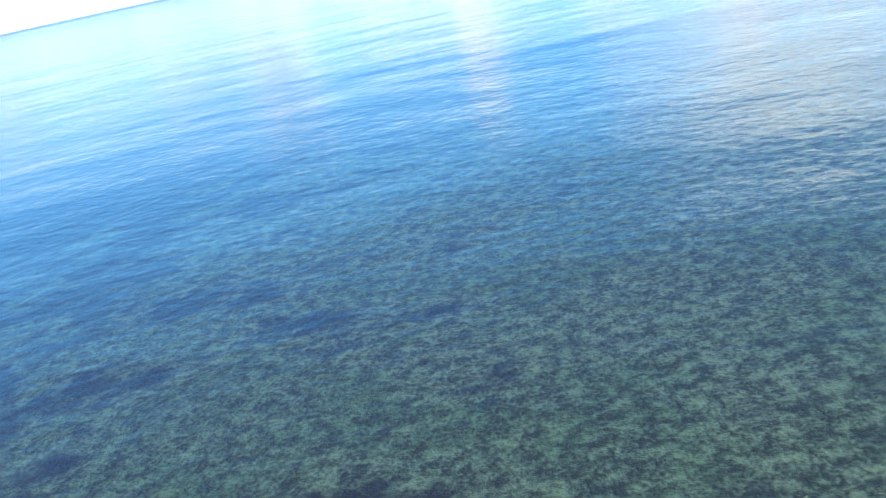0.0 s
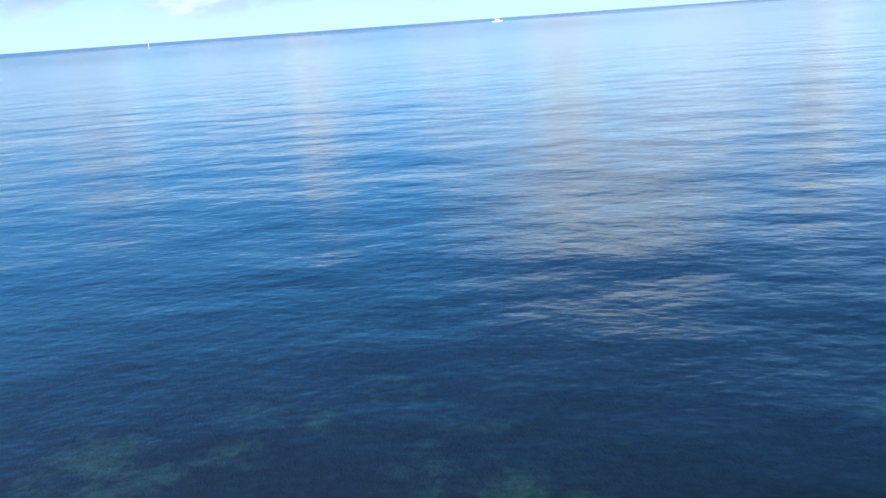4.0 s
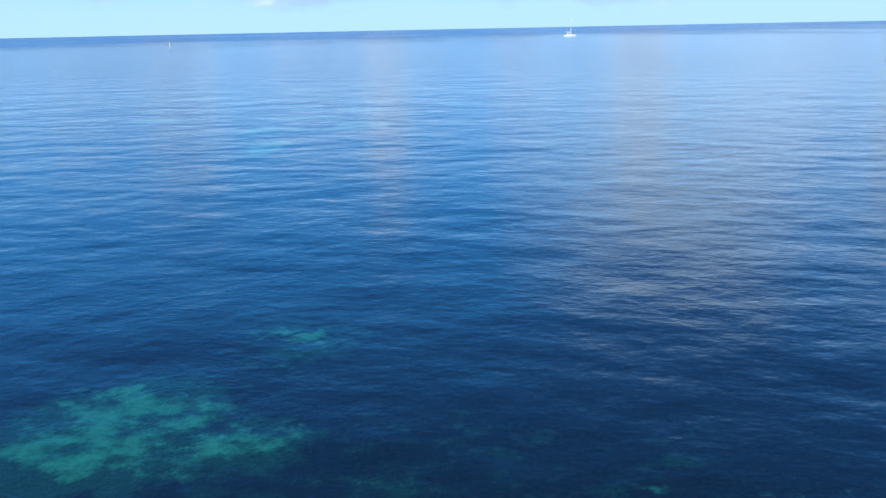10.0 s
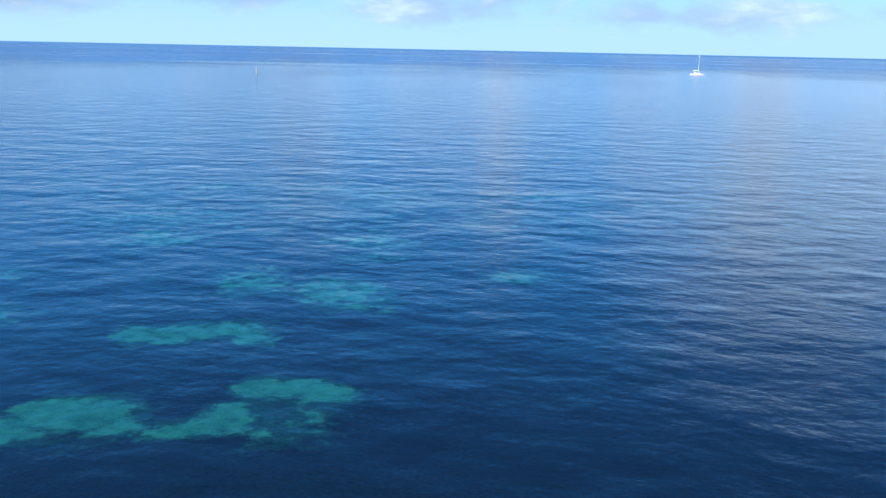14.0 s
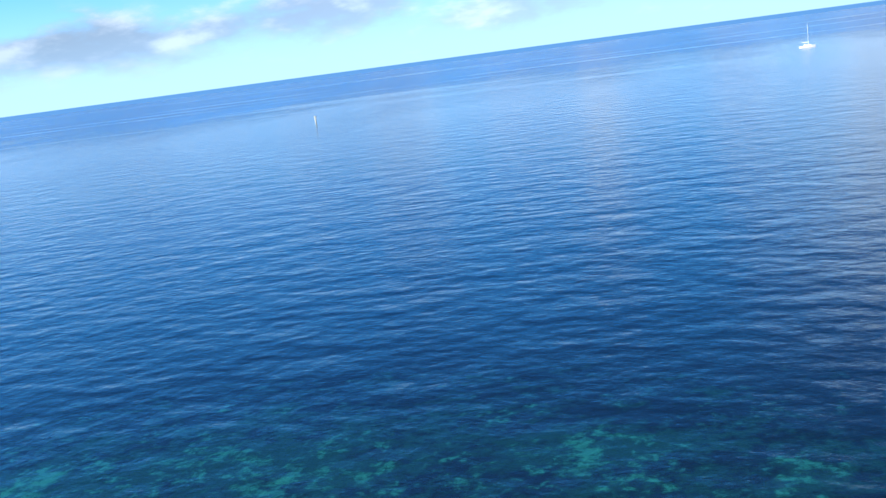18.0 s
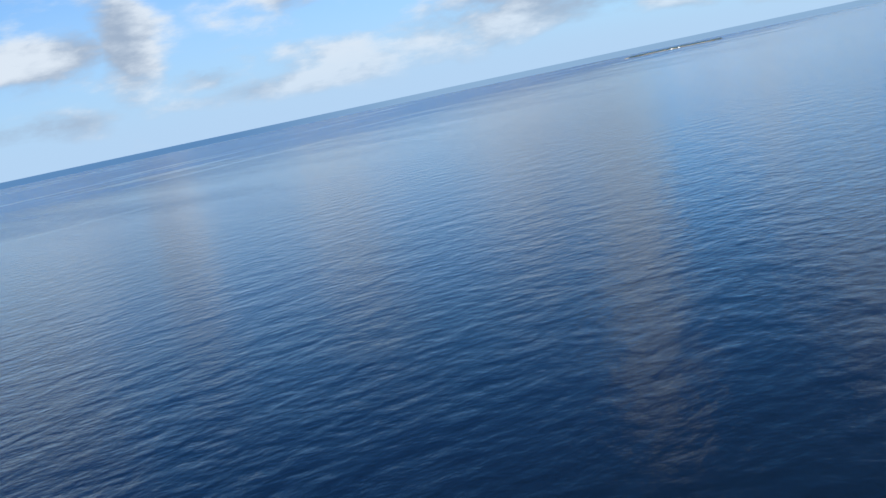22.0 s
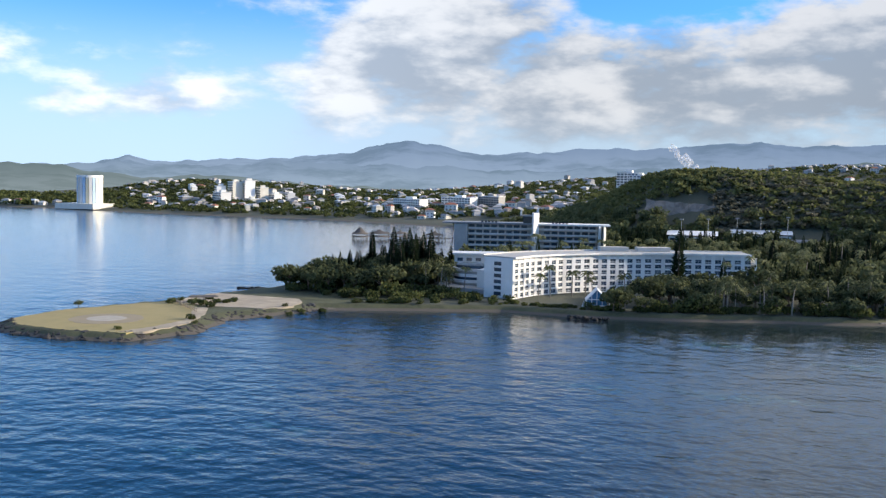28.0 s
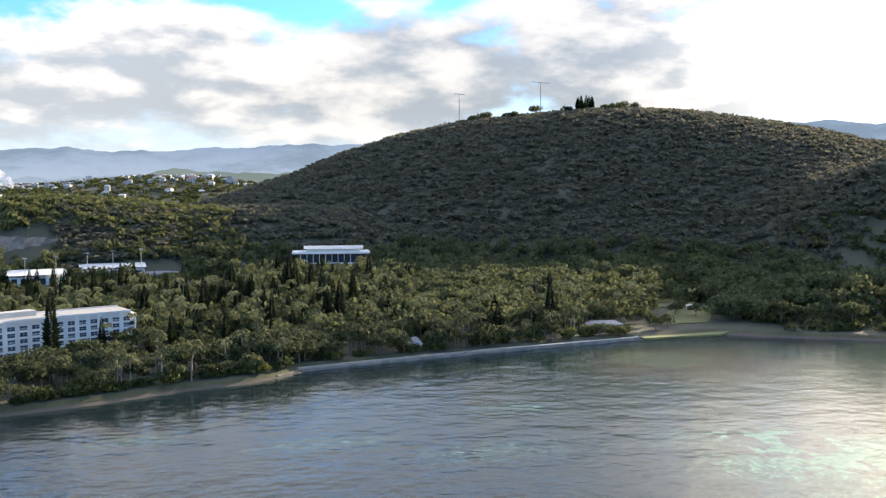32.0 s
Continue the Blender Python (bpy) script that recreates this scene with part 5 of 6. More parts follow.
def blocked(x, y):
    """True on building plots and open ground."""
    for (a, b, front, rear) in ((HL, HB, 7, 17), (HB, HR, 5, 16), ((345, -86), (284, -111), 4, 16), ((376, -158), (290, -184), 4, 18), ((283, -311), (251, -314), 14, 14), ((245, -330), (186, -333), 12, 12), ((125, -309), (72, -298), 22, 24), ((340, -56), (303, -40), 6, 26)):
        d, o, n = facade_frame(a, b)
        vx, vy = x - a[0], y - a[1]
        s, q = vx * d.x + vy * d.y, vx * o.x + vy * o.y
        if -3 < s < n + 3 and -rear < q < front:
            return True
    for cx, cy, r in ((264, -29, 8), (118.5, -60, 5), (23, -92, 9), (-44, -129, 6), (112, -138, 7), (-20, -84, 17), (-26, -108, 15), (-45, -140, 15), (-70, -175, 16), (-60, -135, 9), (-5, -95, 10)):
        if math.hypot(x - cx, y - cy) < r:
            return True
    return False


# pines and thick trees on the neck of the spit
plant("pine_tree", 400.5, -44, .85, pick=3)
for i in range(26):
    plant("pine_tree", rand(338, 358), rand(-72, -34), rand(.85, 1.1))
for i in range(44):
    x, y = rand(338, 392), rand(-92, -26)
    if coast_distance(np.array([x]), np.array([y]))[0] > 9:
        plant("pine_tree", x, y, rand(.5, .95))
for i in range(72):
    x, y = rand(338, 398), rand(-82, -14)
    if coast_distance(np.array([x]), np.array([y]))[0] > 9:
        plant("broadleaf_tree", x, y, rand(.7, 1.05))
for i in range(16):
    plant("palm_tree", rand(322, 346), rand(-60, -34), rand(.8, 1.0))
for i in range(26):
    x, y = rand(304, 372), rand(-24, 4)
    if coast_distance(np.array([x]), np.array([y]))[0] > 4:
        plant("bush", x, y, rand(.9, 1.9))
for i in range(46):
    x, y = rand(300, 356), rand(-40, -6)
    if coast_distance(np.array([x]), np.array([y]))[0] > 5 and not blocked(x, y):
        plant("bush", x, y, rand(1.0, 2.2), label="dusty grey-green shrub before the hotel annex")
for i in range(70):
    x = rand(225, 350)
    y = float(np.interp(x, [225, 263, 296, 324, 354], [-24, -12, -12, 1, 15])) - rand(4, 10)
    if not blocked(x, y):
        plant("bush", x, y, rand(.35, .9), label="low dark shrub above the beach")
# palms and shrubs before the hotel
for x, y, s in ((289, -36, .8), (286.5, -44, .9), (280, -52, .95), (276, -58, .9), (274, -62, .85)):
    plant("palm_tree", x, y, s)
plant("pine_tree", 243, -78, 1.15, pick=1, label="tall dark columnar pine standing before the hotel front")
for i in range(120):
    x = rand(148, 258)
    y = -26 - (262 - x) * .30 - rand(0, 34)
    if not blocked(x, y) and coast_distance(np.array([x]), np.array([y]))[0] > 6:
        plant("broadleaf_tree" if rand() < .62 else "palm_tree", x, y, rand(.6, .95))
for i in range(40):
    x = rand(200, 300)
    y = float(np.interp(x, [168, 207, 232, 263, 296, 324], [-46, -31, -21, -12, -12, 1])) - rand(5, 13)
    if not blocked(x, y):
        plant("bush", x, y, rand(.6, 1.4))
for i in range(130):
    x = rand(12, 262)
    y = float(np.interp(x, [15, 78, 124, 160, 168, 179, 207, 232, 263], [-75, -68, -61, -54, -46, -39, -31, -21, -12])) - rand(4, 9)
    if not blocked(x, y):
        if rand() < .6:
            plant("bush", x, y, rand(1.0, 2.4))
        else:
            plant("broadleaf_tree", x, y, rand(.4, .75))
# palm belt behind the sea wall
count = 0
while count < 230:
    x, y = rand(-10, 225), rand(-260, -62)
    if blocked(x, y) or coast_distance(np.array([x]), np.array([y]))[0] < 8 or any(abs(x - q[0]) + abs(y - q[1]) < 5.5 for q in taken):
        continue
    p = rand()
    plant("palm_tree" if p < .55 else ("broadleaf_tree" if p < .93 else "pine_tree"), x, y, rand(.7, 1.08))
    count += 1
for i in range(24):
    x, y = rand(-150, -30), rand(-120, -60)
    if not blocked(x, y) and coast_distance(np.array([x]), np.array([y]))[0] > 5:
        plant("broadleaf_tree", x, y, rand(.6, .95))
for i in range(64):
    x = rand(40, 225)
    y = float(np.interp(x, [15, 78, 124, 160, 179, 207, 232], [-75, -68, -61, -54, -39, -31, -21])) - rand(5, 20)
    if not blocked(x, y):
        plant("palm_tree", x, y, rand(.75, 1.0))
for i in range(34):
    x, y = rand(110, 212), rand(-215, -112)
    if not blocked(x, y):
        plant("pine_tree", x, y, rand(.7, 1.0))
for i in range(70):
    x, y = rand(336, 396), rand(-80, -12)
    if coast_distance(np.array([x]), np.array([y]))[0] > 7:
        plant("bush", x, y, rand(1.8, 2.9), label="dense dark shrub under the trees of the neck")
for i in range(18):
    a, r = radians(rand(199.5, 209)), rand(886, 904)
    plant("broadleaf_tree", PIVOT[0] + r * math.sin(a), PIVOT[1] + r * math.cos(a), rand(.9, 1.4), z=ground_z(PIVOT[0] + r * math.sin(a), PIVOT[1] + r * math.cos(a)) - 2.2, grow=False, label="round tree on the hill crest")
for x, y in ((-6, -88), (-2, -96), (-14, -102), (-36, -112), (-30, -120), (-44, -136), (-62, -150), (-48, -150), (-70, -168), (-40, -100), (2, -84)):
    plant("broadleaf_tree", x, y, rand(.45, .7), label="small round tree at the edge of the lawn")
# spit: single round bush, shrubs
plant("broadleaf_tree", 420.4, 61.4, .42, pick=3, grow=False, label="single small round bush on the dry spit")
for x, y, s in ((372, 66, 1.1), (378, 92, .7), (366, 72, .6), (360, 40, .9), (358, 30, 1.0), (357, 24, 1.2), (352, 18, 1.2), (362, 26, .8)):
    plant("bush", x, y, s)
for i in range(12):
    plant("bush", rand(383, 404), rand(20, 40), rand(.7, 1.3), label="dark shrub beside the spit fence")
# cypress clump on the hill crest
for i in range(11):
    plant("pine_tree", -184 + rand(-9, 9), -523 + rand(-5, 5), rand(1.0, 1.5), pick=2, grow=False, label="slim conifer on the hill crest")


def template(mesh):
    v = np.empty(len(mesh.vertices) * 3)
    mesh.vertices.foreach_get("co", v)
    return v.reshape(-1, 3), [tuple(p.vertices) for p in mesh.polygons]


def thicket(name, places, kinds, material, label):
    """Many crowns in one mesh, for woods that nobody could count."""
    vs, fs, k = [], [], 0
    for (x, y, z, sc, st) in places:
        v, f = kinds[int(rand(0, len(kinds)))]
        a = rand(0, 6.283)
        c, s = math.cos(a) * sc, math.sin(a) * sc
        w = np.stack([x + v[:, 0] * c - v[:, 1] * s, y + v[:, 0] * s + v[:, 1] * c, z + v[:, 2] * sc * st], 1)
        vs.append(w)
        fs.extend([tuple(i + k for i in q) for q in f])
        k += len(v)
    me = bpy.data.meshes.new(name)
    me.from_pydata(np.concatenate(vs).tolist(), [], fs)
    return solid(name, me, material, label, "woodland", kind="stuff")


low = []
for seed in range(5):
    r = np.random.RandomState(60 + seed)
    s = Shape()
    for j in range(5):
        t = r.uniform(0, 6.28)
        leaf_cards(s, (2.0 * math.cos(t), 2.0 * math.sin(t), r.uniform(2.8, 5.6)), (2.1, 2.1, 1.8), 26, .75, r)
    low.append((np.array(s.v), s.f))
sparse = []
for seed in range(6):
    r = np.random.RandomState(160 + seed)
    s = Shape()
    for j in range(3):
        u = r.uniform(0, 6.28)
        leaf_cards(s, (2.3 * math.cos(u), 2.3 * math.sin(u), r.uniform(2.4, 3.8)), (2.4, 2.4, 1.7), 10, 1.45, r)
    sparse.append((np.array(s.v), s.f))
palm_low = [template(m[1]) for m in KIT["palm_tree"][:3]]
tall = [template(m[1]) for m in KIT["pine_tree"][:2]]

def sow(n, box, test, sc, st=1.0, dz=0.0):
    x, y = rng.uniform(box[0], box[1], n), rng.uniform(box[2], box[3], n)
    d = coast_distance(x, y)
    z = height(x, y, d)
    keep = test(x, y, d, z)
    return [(a, b, c + dz, rand(*sc), st) for a, b, c, k in zip(x, y, z, keep) if k and not blocked(a, b)]


def polar(x, y):
    return np.degrees(np.arctan2(x - PIVOT[0], y - PIVOT[1])) % 360, np.hypot(x - PIVOT[0], y - PIVOT[1])


flat_wood = sow(5200, (-160, 400, -520, -70), lambda x, y, d, z: (d > 22) & (z < 22) & ~((x > 150) & (y > -100)), (.6, 1.85))
flat_wood = [(a, b, c, k * (.55 if 160 < a < 310 and -312 < b < -205 else 1.0), st) for a, b, c, k, st in flat_wood]
thicket("woodland", flat_wood, low, LEAF, "mixed dark green trees on the flat behind the shore")
thicket("palm_grove", [q for q in sow(420, (-40, 330, -420, -80), lambda x, y, d, z: (d > 25) & (z < 18) & (y > -205), (.8, 1.2), dz=7.0)], palm_low, PALM, "sunlit palm crowns rising through the trees")
thicket("pine_wood", [q for q in sow(260, (90, 330, -300, -90), lambda x, y, d, z: (d > 25) & (z < 16), (.6, .95))], tall, PINE, "dark columnar pines among the trees")
hill_wood = sow(34000, (-640, 260, -900, -180), lambda x, y, d, z: (z >= 12) & (polar(x, y)[1] < 950) & (d > 30), (1.0, 1.6), .62, -1.6)
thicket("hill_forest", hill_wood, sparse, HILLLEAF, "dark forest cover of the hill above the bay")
mid_wood = sow(6500, (150, 480, -780, -310), lambda x, y, d, z: (z >= 8) & (polar(x, y)[1] < 860) & (d > 15) & ~((x > 226) & (x < 312) & (y > -374) & (y < -338)), (.7, 1.3), .9, -.8)
thicket("ridge_wood", mid_wood, sparse, SCRUB, "olive and dry green trees over the lower ridge")
town_wood = sow(14000, (-200, 1250, -2000, -650), lambda x, y, d, z: (d > 12) & (polar(x, y)[1] > 800), (.8, 1.7), .8, -.8)
thicket("town_trees", town_wood, sparse, LEAFB, "trees between the houses of the town")
point_wood = sow(1500, (1130, 1735, -820, -620), lambda x, y, d, z: (d > 36) | ((d > 8) & (np.sin(x * .09) > .75)), (.8, 1.9), 1.0, -.8)
thicket("point_trees", point_wood, sparse, LEAFB, "trees along the far point")
bay_wood = sow(1500, (355, 580, -660, -195), lambda x, y, d, z: (d > 4) & (polar(x, y)[1] < 930), (.7, 1.4), .9, -.6)
thicket("bay_trees", bay_wood, sparse, LEAF, "dark trees along the bay shore")
east_wood = sow(4500, (-480, -50, -420, 60), lambda x, y, d, z: (d > 5) & (polar(x, y)[1] < 640), (.7, 1.2), .8, -.8)
thicket("slope_scrub", east_wood, sparse, SCRUB, "dry scrub on the low slope beside the lawn")



# ---- spit, sea wall, beach ----
def patch(name, ring, z, material, label, category, rise=.12, kind="structure"):
    worn = []
    for (x0, y0), (x1, y1) in zip(ring, ring[1:] + ring[:1]):
        n = max(1, int(math.hypot(x1 - x0, y1 - y0) / 1.6))
        for i in range(n):
            x, y = x0 + (x1 - x0) * i / n, y0 + (y1 - y0) * i / n
            worn.append((x + .75 * noise.noise((x * .35, y * .35, 1)), y + .75 * noise.noise((x * .35, y * .35, 9))))
    return solid(name, Shape().prism(worn, z - .6, z + rise), material, label, category, kind=kind)


patch("lawn_spit", [(372, 96), (390, 99.5), (411, 98), (420, 90), (421, 70), (412, 46), (404, 34), (392, 36), (378, 52), (369, 68), (369, 82)], 1.86, LAWN, "dry yellow lawn on the spit", "lawn")
patch("paving_ring", [(395 + 11 * math.cos(t), 77 + 11 * math.sin(t)) for t in np.linspace(0, 6.1, 28)], 1.99, WORN, "pale worn circle of ground in the lawn", "paving", .03)
patch("paving_disc", [(395 + 6 * math.cos(t), 77 + 6 * math.sin(t)) for t in np.linspace(0, 6.1, 22)], 2.03, PATH_M, "pale paved disc at the circle's centre", "paving", .03)
patch("path_edge", [(369, 92), (375, 95), (372.5, 82), (372.5, 68), (381, 53), (387, 43), (383, 41), (374.5, 55), (368, 71), (367.5, 82)], 1.90, SAND, "pale sandy strip along the rocks", "sand", .1)
patch("sand_neck", [(366, 34), (384, 38), (404, 33), (405, 10), (398, -16), (380, -10), (362, 14), (360, 24)], 1.96, SAND, "pale bare sand at the neck of the spit", "sand", .1)


def boulder_mesh(seed, r):
    q = np.random.RandomState(seed)
    bm = bmesh.new()
    bmesh.ops.create_icosphere(bm, subdivisions=1, radius=r)
    for v in bm.verts:
        v.co *= q.uniform(.72, 1.15)
        v.co.z *= .72
    me = bpy.data.meshes.new("boulder")
    bm.to_mesh(me)
    bm.free()
    return me


STONES = [boulder_mesh(s, r) for s, r in ((1, .8), (2, 1.0), (3, .65), (4, 1.2), (5, .9), (6, .5))]


def revetment(name, line, rows, step, label, limit=300, scale=1.0, low=-.3, rise=.62, inward=1.0):
    """A bank of tumbled boulders along a line, each one a part."""
    owner = thing(name, label=label, category="rock bank")
    n = 0
    for a, b in zip(line[:-1], line[1:]):
        d = Vector((b[0] - a[0], b[1] - a[1]))
        k = max(1, int(d.length / step))
        o = Vector((-d.y, d.x)).normalized() * inward
        for i in range(k):
            for j in range(rows):
                if n >= limit:
                    break
                t = (i + rand()) / k
                q = .2 + j * 1.25 + rand(-.3, .3)
                ob = part("boulder", STONES[int(rand(0, 6))], ROCK, owner, at=(a[0] + d.x * t + o.x * q, a[1] + d.y * t + o.y * q, low + j * rise + rand(-.1, .15)), turn=rand(0, 360))
                ob.scale = (scale * rand(.8, 1.3), scale * rand(.8, 1.2), scale * rand(.8, 1.1))
                n += 1
    return owner


revetment("spit_rocks", [(424, 92), (412, 102), (391, 104), (371, 99), (362, 78), (369, 50), (362, 34), (354, 15)], 4, 1.95, "bank of dark boulders round the spit", inward=1.0, scale=1.4, rise=.5)
revetment("rock_groyne", [(416, -25), (398, -30)], 3, 1.1, "low black rock groyne running into the bay", scale=.9, low=-.2, rise=.25)
revetment("chapel_rocks", [(270, -11), (263, -9.5), (257, -12)], 3, 1.2, "dark tumbled rocks below the chapel", scale=1.0, low=-.1, rise=.5, inward=-1.0)
islet = revetment("rock_islet", [(655, 201), (642, 178), (634, 157)], 5, 2.6, "low rocky islet streaked with pale sand", scale=1.7, low=-.2, rise=.22)
part("sand_bar", Shape().prism([(659, 206), (652, 205), (636, 178), (628, 152), (634, 152), (647, 176)], -.5, .5), SAND, islet, "pale sand between the rocks")
fence = thing("fence", label="row of pale timber posts across the spit", category="fence")
for i in range(17):
    t = i / 16
    part("post", Shape().tube((380 + 26 * t, 52 - 20 * t, 1.6), (380 + 26 * t, 52 - 20 * t, 3.3), .13, .11, 6), TIMBER, fence)
for q in (2.4, 3.1):
    part("rail", Shape().tube((380, 52, q), (406, 32, q), .06, .06, 5), TIMBER, fence)
shelter = thing("thatch_shelter", (393, 30, 1.9), 35, "low brushwood shelter beside the fence", "shelter")
for x in (-4, 0, 4):
    for y in (-1.4, 1.4):
        part("post", Shape().tube((x, y, -.2), (x, y, 2.0), .1, .09), TIMBER, shelter)
part("roof", Shape().box(-5.2, -2.2, 2.0, 5.2, 2.2, 2.5, taper=.8), THATCH, shelter)

wall = thing("sea_wall", label="long pale stone sea wall along the shore", category="sea wall")
WALL_LINE = [(170, -45), (162, -53), (124, -60), (78, -67), (15, -74.2)]
for a, b in zip(WALL_LINE[:-1], WALL_LINE[1:]):
    d = Vector((b[0] - a[0], b[1] - a[1]))
    k = max(1, int(d.length / 3.0))
    o = Vector((d.y, -d.x)).normalized()
    for i in range(k):
        p0, p1 = (a[0] + d.x * i / k, a[1] + d.y * i / k), (a[0] + d.x * (i + .985) / k, a[1] + d.y * (i + .985) / k)
        hgt = .85 + rand(-.06, .06) + (.4 if p0[0] < 78 else 0)
        s = Shape().prism([p0, p1, (p1[0] - o.x * .9, p1[1] - o.y * .9), (p0[0] - o.x * .9, p0[1] - o.y * .9)][::-1], -.9, hgt)
        part("wall_block", s, STONE, wall)
part("coping", Shape().box(0, -.5, 0, 63.4, .5, .16), CONCRETE, wall, "pale coping of the quay", at=(15, -74.9, 1.28), turn=math.degrees(math.atan2(7.2, 63)))
patch("promenade", [(162, -54.5), (124, -61.5), (78, -68.5), (15, -75.6), (14, -80), (78, -74), (124, -67), (160, -60)], 1.15, PATH_M, "pale walk behind the sea wall", "path", .1)
patch("beach_near", [(-22, -72), (14, -73.5), (14, -82), (-20, -92), (-36, -92), (-34, -80)], .75, GREENLAWN, "sunlit grass strip above the small beach", "lawn", .25)
for ring, z in (([(-8, -96), (-32, -96), (-58, -128), (-56, -142), (-34, -132), (-16, -112)], 0), ([(-28, -142), (-54, -140), (-88, -182), (-78, -196), (-50, -172)], 0)):
    s = Shape()
    for x, y in ring:
        s.v.append((x, y, ground_z(x, y) + .35))
    s.f, s.n = [tuple(range(len(ring)))], len(ring)
    solid("lawn_slope", s, GREENLAWN, "sunlit grassy clearing among the trees", "lawn", kind="structure")
for ring in ([(258, -15), (232, -23), (206, -33), (190, -38), (194, -41), (232, -26.8), (258, -18)], [(330, 1), (352, 13), (354, 10.5), (334, -1.5), (312, -10), (310, -7)]):
    patch("beach_strip", ring, .55, SAND, "narrow pale sand beach", "beach", .1)

# masts on the hill, light poles by the halls
for x, y, h, w in ((-147, -540, 30, 11), (-77, -567, 28, 6)):
    z = ground_z(x, y)
    mast = thing("antenna_mast", (x, y, z), 20, "thin steel antenna mast on the hill crest", "antenna")
    part("pole", Shape().tube((0, 0, 0), (0, 0, h), .45, .25), GREYWALL, mast)
    part("crossbar", Shape().box(-w, -.2, h - .3, w, .2, h + .15), GREYWALL, mast)
    for q in (-w, -w / 2, w / 2, w):
        part("element", Shape().tube((q, -1.5, h), (q, 1.5, h), .06, .06, 4), METAL, mast)
for x, y in ((272, -300), (256, -302), (240, -318), (226, -322), (210, -324)):
    lamp = thing("light_pole", (x, y, ground_z(x, y)), 0, "tall pale floodlight pole by the halls", "lamp post", "floodlight poles")
    part("pole", Shape().tube((0, 0, 0), (0, 0, 17), .22, .12), METAL, lamp)
    part("lamp_head", Shape().box(-1.1, -.25, 16.8, 1.1, .35, 17.6), GREYWALL, lamp)
for i in range(6):
    x, y = 275 - i * 16, -345 - rand(0, 12)
    lamp = thing("light_pole", (x, y, ground_z(x, y)), 0, "slim pale pole along the road below the cliff", "lamp post", "road poles")
    part("pole", Shape().tube((0, 0, 0), (0, 0, 13), .13, .08), TIMBER, lamp)
    part("arm", Shape().box(-1.4, -.1, 12.8, .1, .1, 13.0), METAL, lamp)
cliff = Shape()
for i in range(24):
    for j in range(5):
        x, y = 304 - i * 3.2, -352 - i * .55
        cliff.v.append((x + rand(-.8, .8), y + 5 - j * 1.8 + rand(-1, 1), 22 + j * 3.6 + rand(-.8, .8) - .25 * i))
cliff.f = [(j + i * 5, j + i * 5 + 5, j + i * 5 + 6, j + i * 5 + 1) for i in range(23) for j in range(4)]
solid("quarry_face", cliff, plain("bare_rock_face", (.27, .225, .18), .95, .45, .3, .8), "bare brown rock face cut into the ridge", "cliff", kind="structure")

# ---- afloat ----
boat = thing("sailing_boat", (175, 1045, 0), -20, "white sailing yacht at anchor with bare mast", "sailboat")
s = Shape()
secs = ((-6, .8, .9), (-5.6, 1.5, 1.0), (-3, 1.9, 1.05), (0, 2.0, 1.1), (3, 1.5, 1.25), (5, .7, 1.4), (6.1, .05, 1.55))
for x, w, h in secs:
    s.v += [(x, -w, h), (x, -w * .82, 0), (x * .97, 0, -.5), (x, w * .82, 0), (x, w, h)]
n = len(secs)
s.f = [(5 * i + j, 5 * i + j + 1, 5 * i + j + 6, 5 * i + j + 5) for i in range(n - 1) for j in range(4)]
s.f += [(5 * i, 5 * i + 5, 5 * i + 9, 5 * i + 4) for i in range(n - 1)] + [(0, 4, 3, 2, 1)]
part("hull", s, HULL, boat)
part("cabin", Shape().box(-1.5, -1.1, 1.0, 2.8, 1.1, 1.85, taper=.86), HULL, boat)
part("cabin_window", Shape().box(-1.0, -1.13, 1.25, 2.0, 1.13, 1.55), GLASS, boat)
part("mast", Shape().tube((.8, 0, 1.2), (.8, 0, 15.2), .22, .14, 8), HULL, boat)
part("boom", Shape().tube((.8, 0, 2.9), (-4.2, 0, 3.0), .1, .08, 6), METAL, boat)
part("furled_sail", Shape().tube((.6, 0, 3.2), (-4.0, 0, 3.25), .28, .2, 8), HULL, boat)
for q in ((6, 0), (-5.8, 0)):
    part("stay", Shape().tube((q[0], 0, 1.4), (.8, 0, 15), .03, .03, 4), METAL, boat)
part("spreader", Shape().box(.7, -1.2, 9, .9, 1.2, 9.1), METAL, boat)
part("sprayhood", Shape().box(-2.6, -1.0, 1.1, -1.4, 1.0, 2.2, taper=.75), HULL, boat)
boat.scale = (1.0, 1.12, 1.22)

beacon = thing("sea_beacon", (-139.6, 799, 0), 0, "pale beacon pile standing in the lagoon", "beacon")
part("support_post", Shape().tube((0, 0, -6), (0, 0, 7), .55, .45, 10), BUOY, beacon)
part("platform", Shape().prism(circle(1.3, 12), 7.0, 7.35), BUOY, beacon)
part("topmark", Shape().tube((0, 0, 7.35), (0, 0, 9.2), .5, .12, 8), BUOY, beacon)
part("ladder", Shape().box(.5, -.25, .3, .6, .25, 7), METAL, beacon)
beacon.scale = (.8, .8, .52)

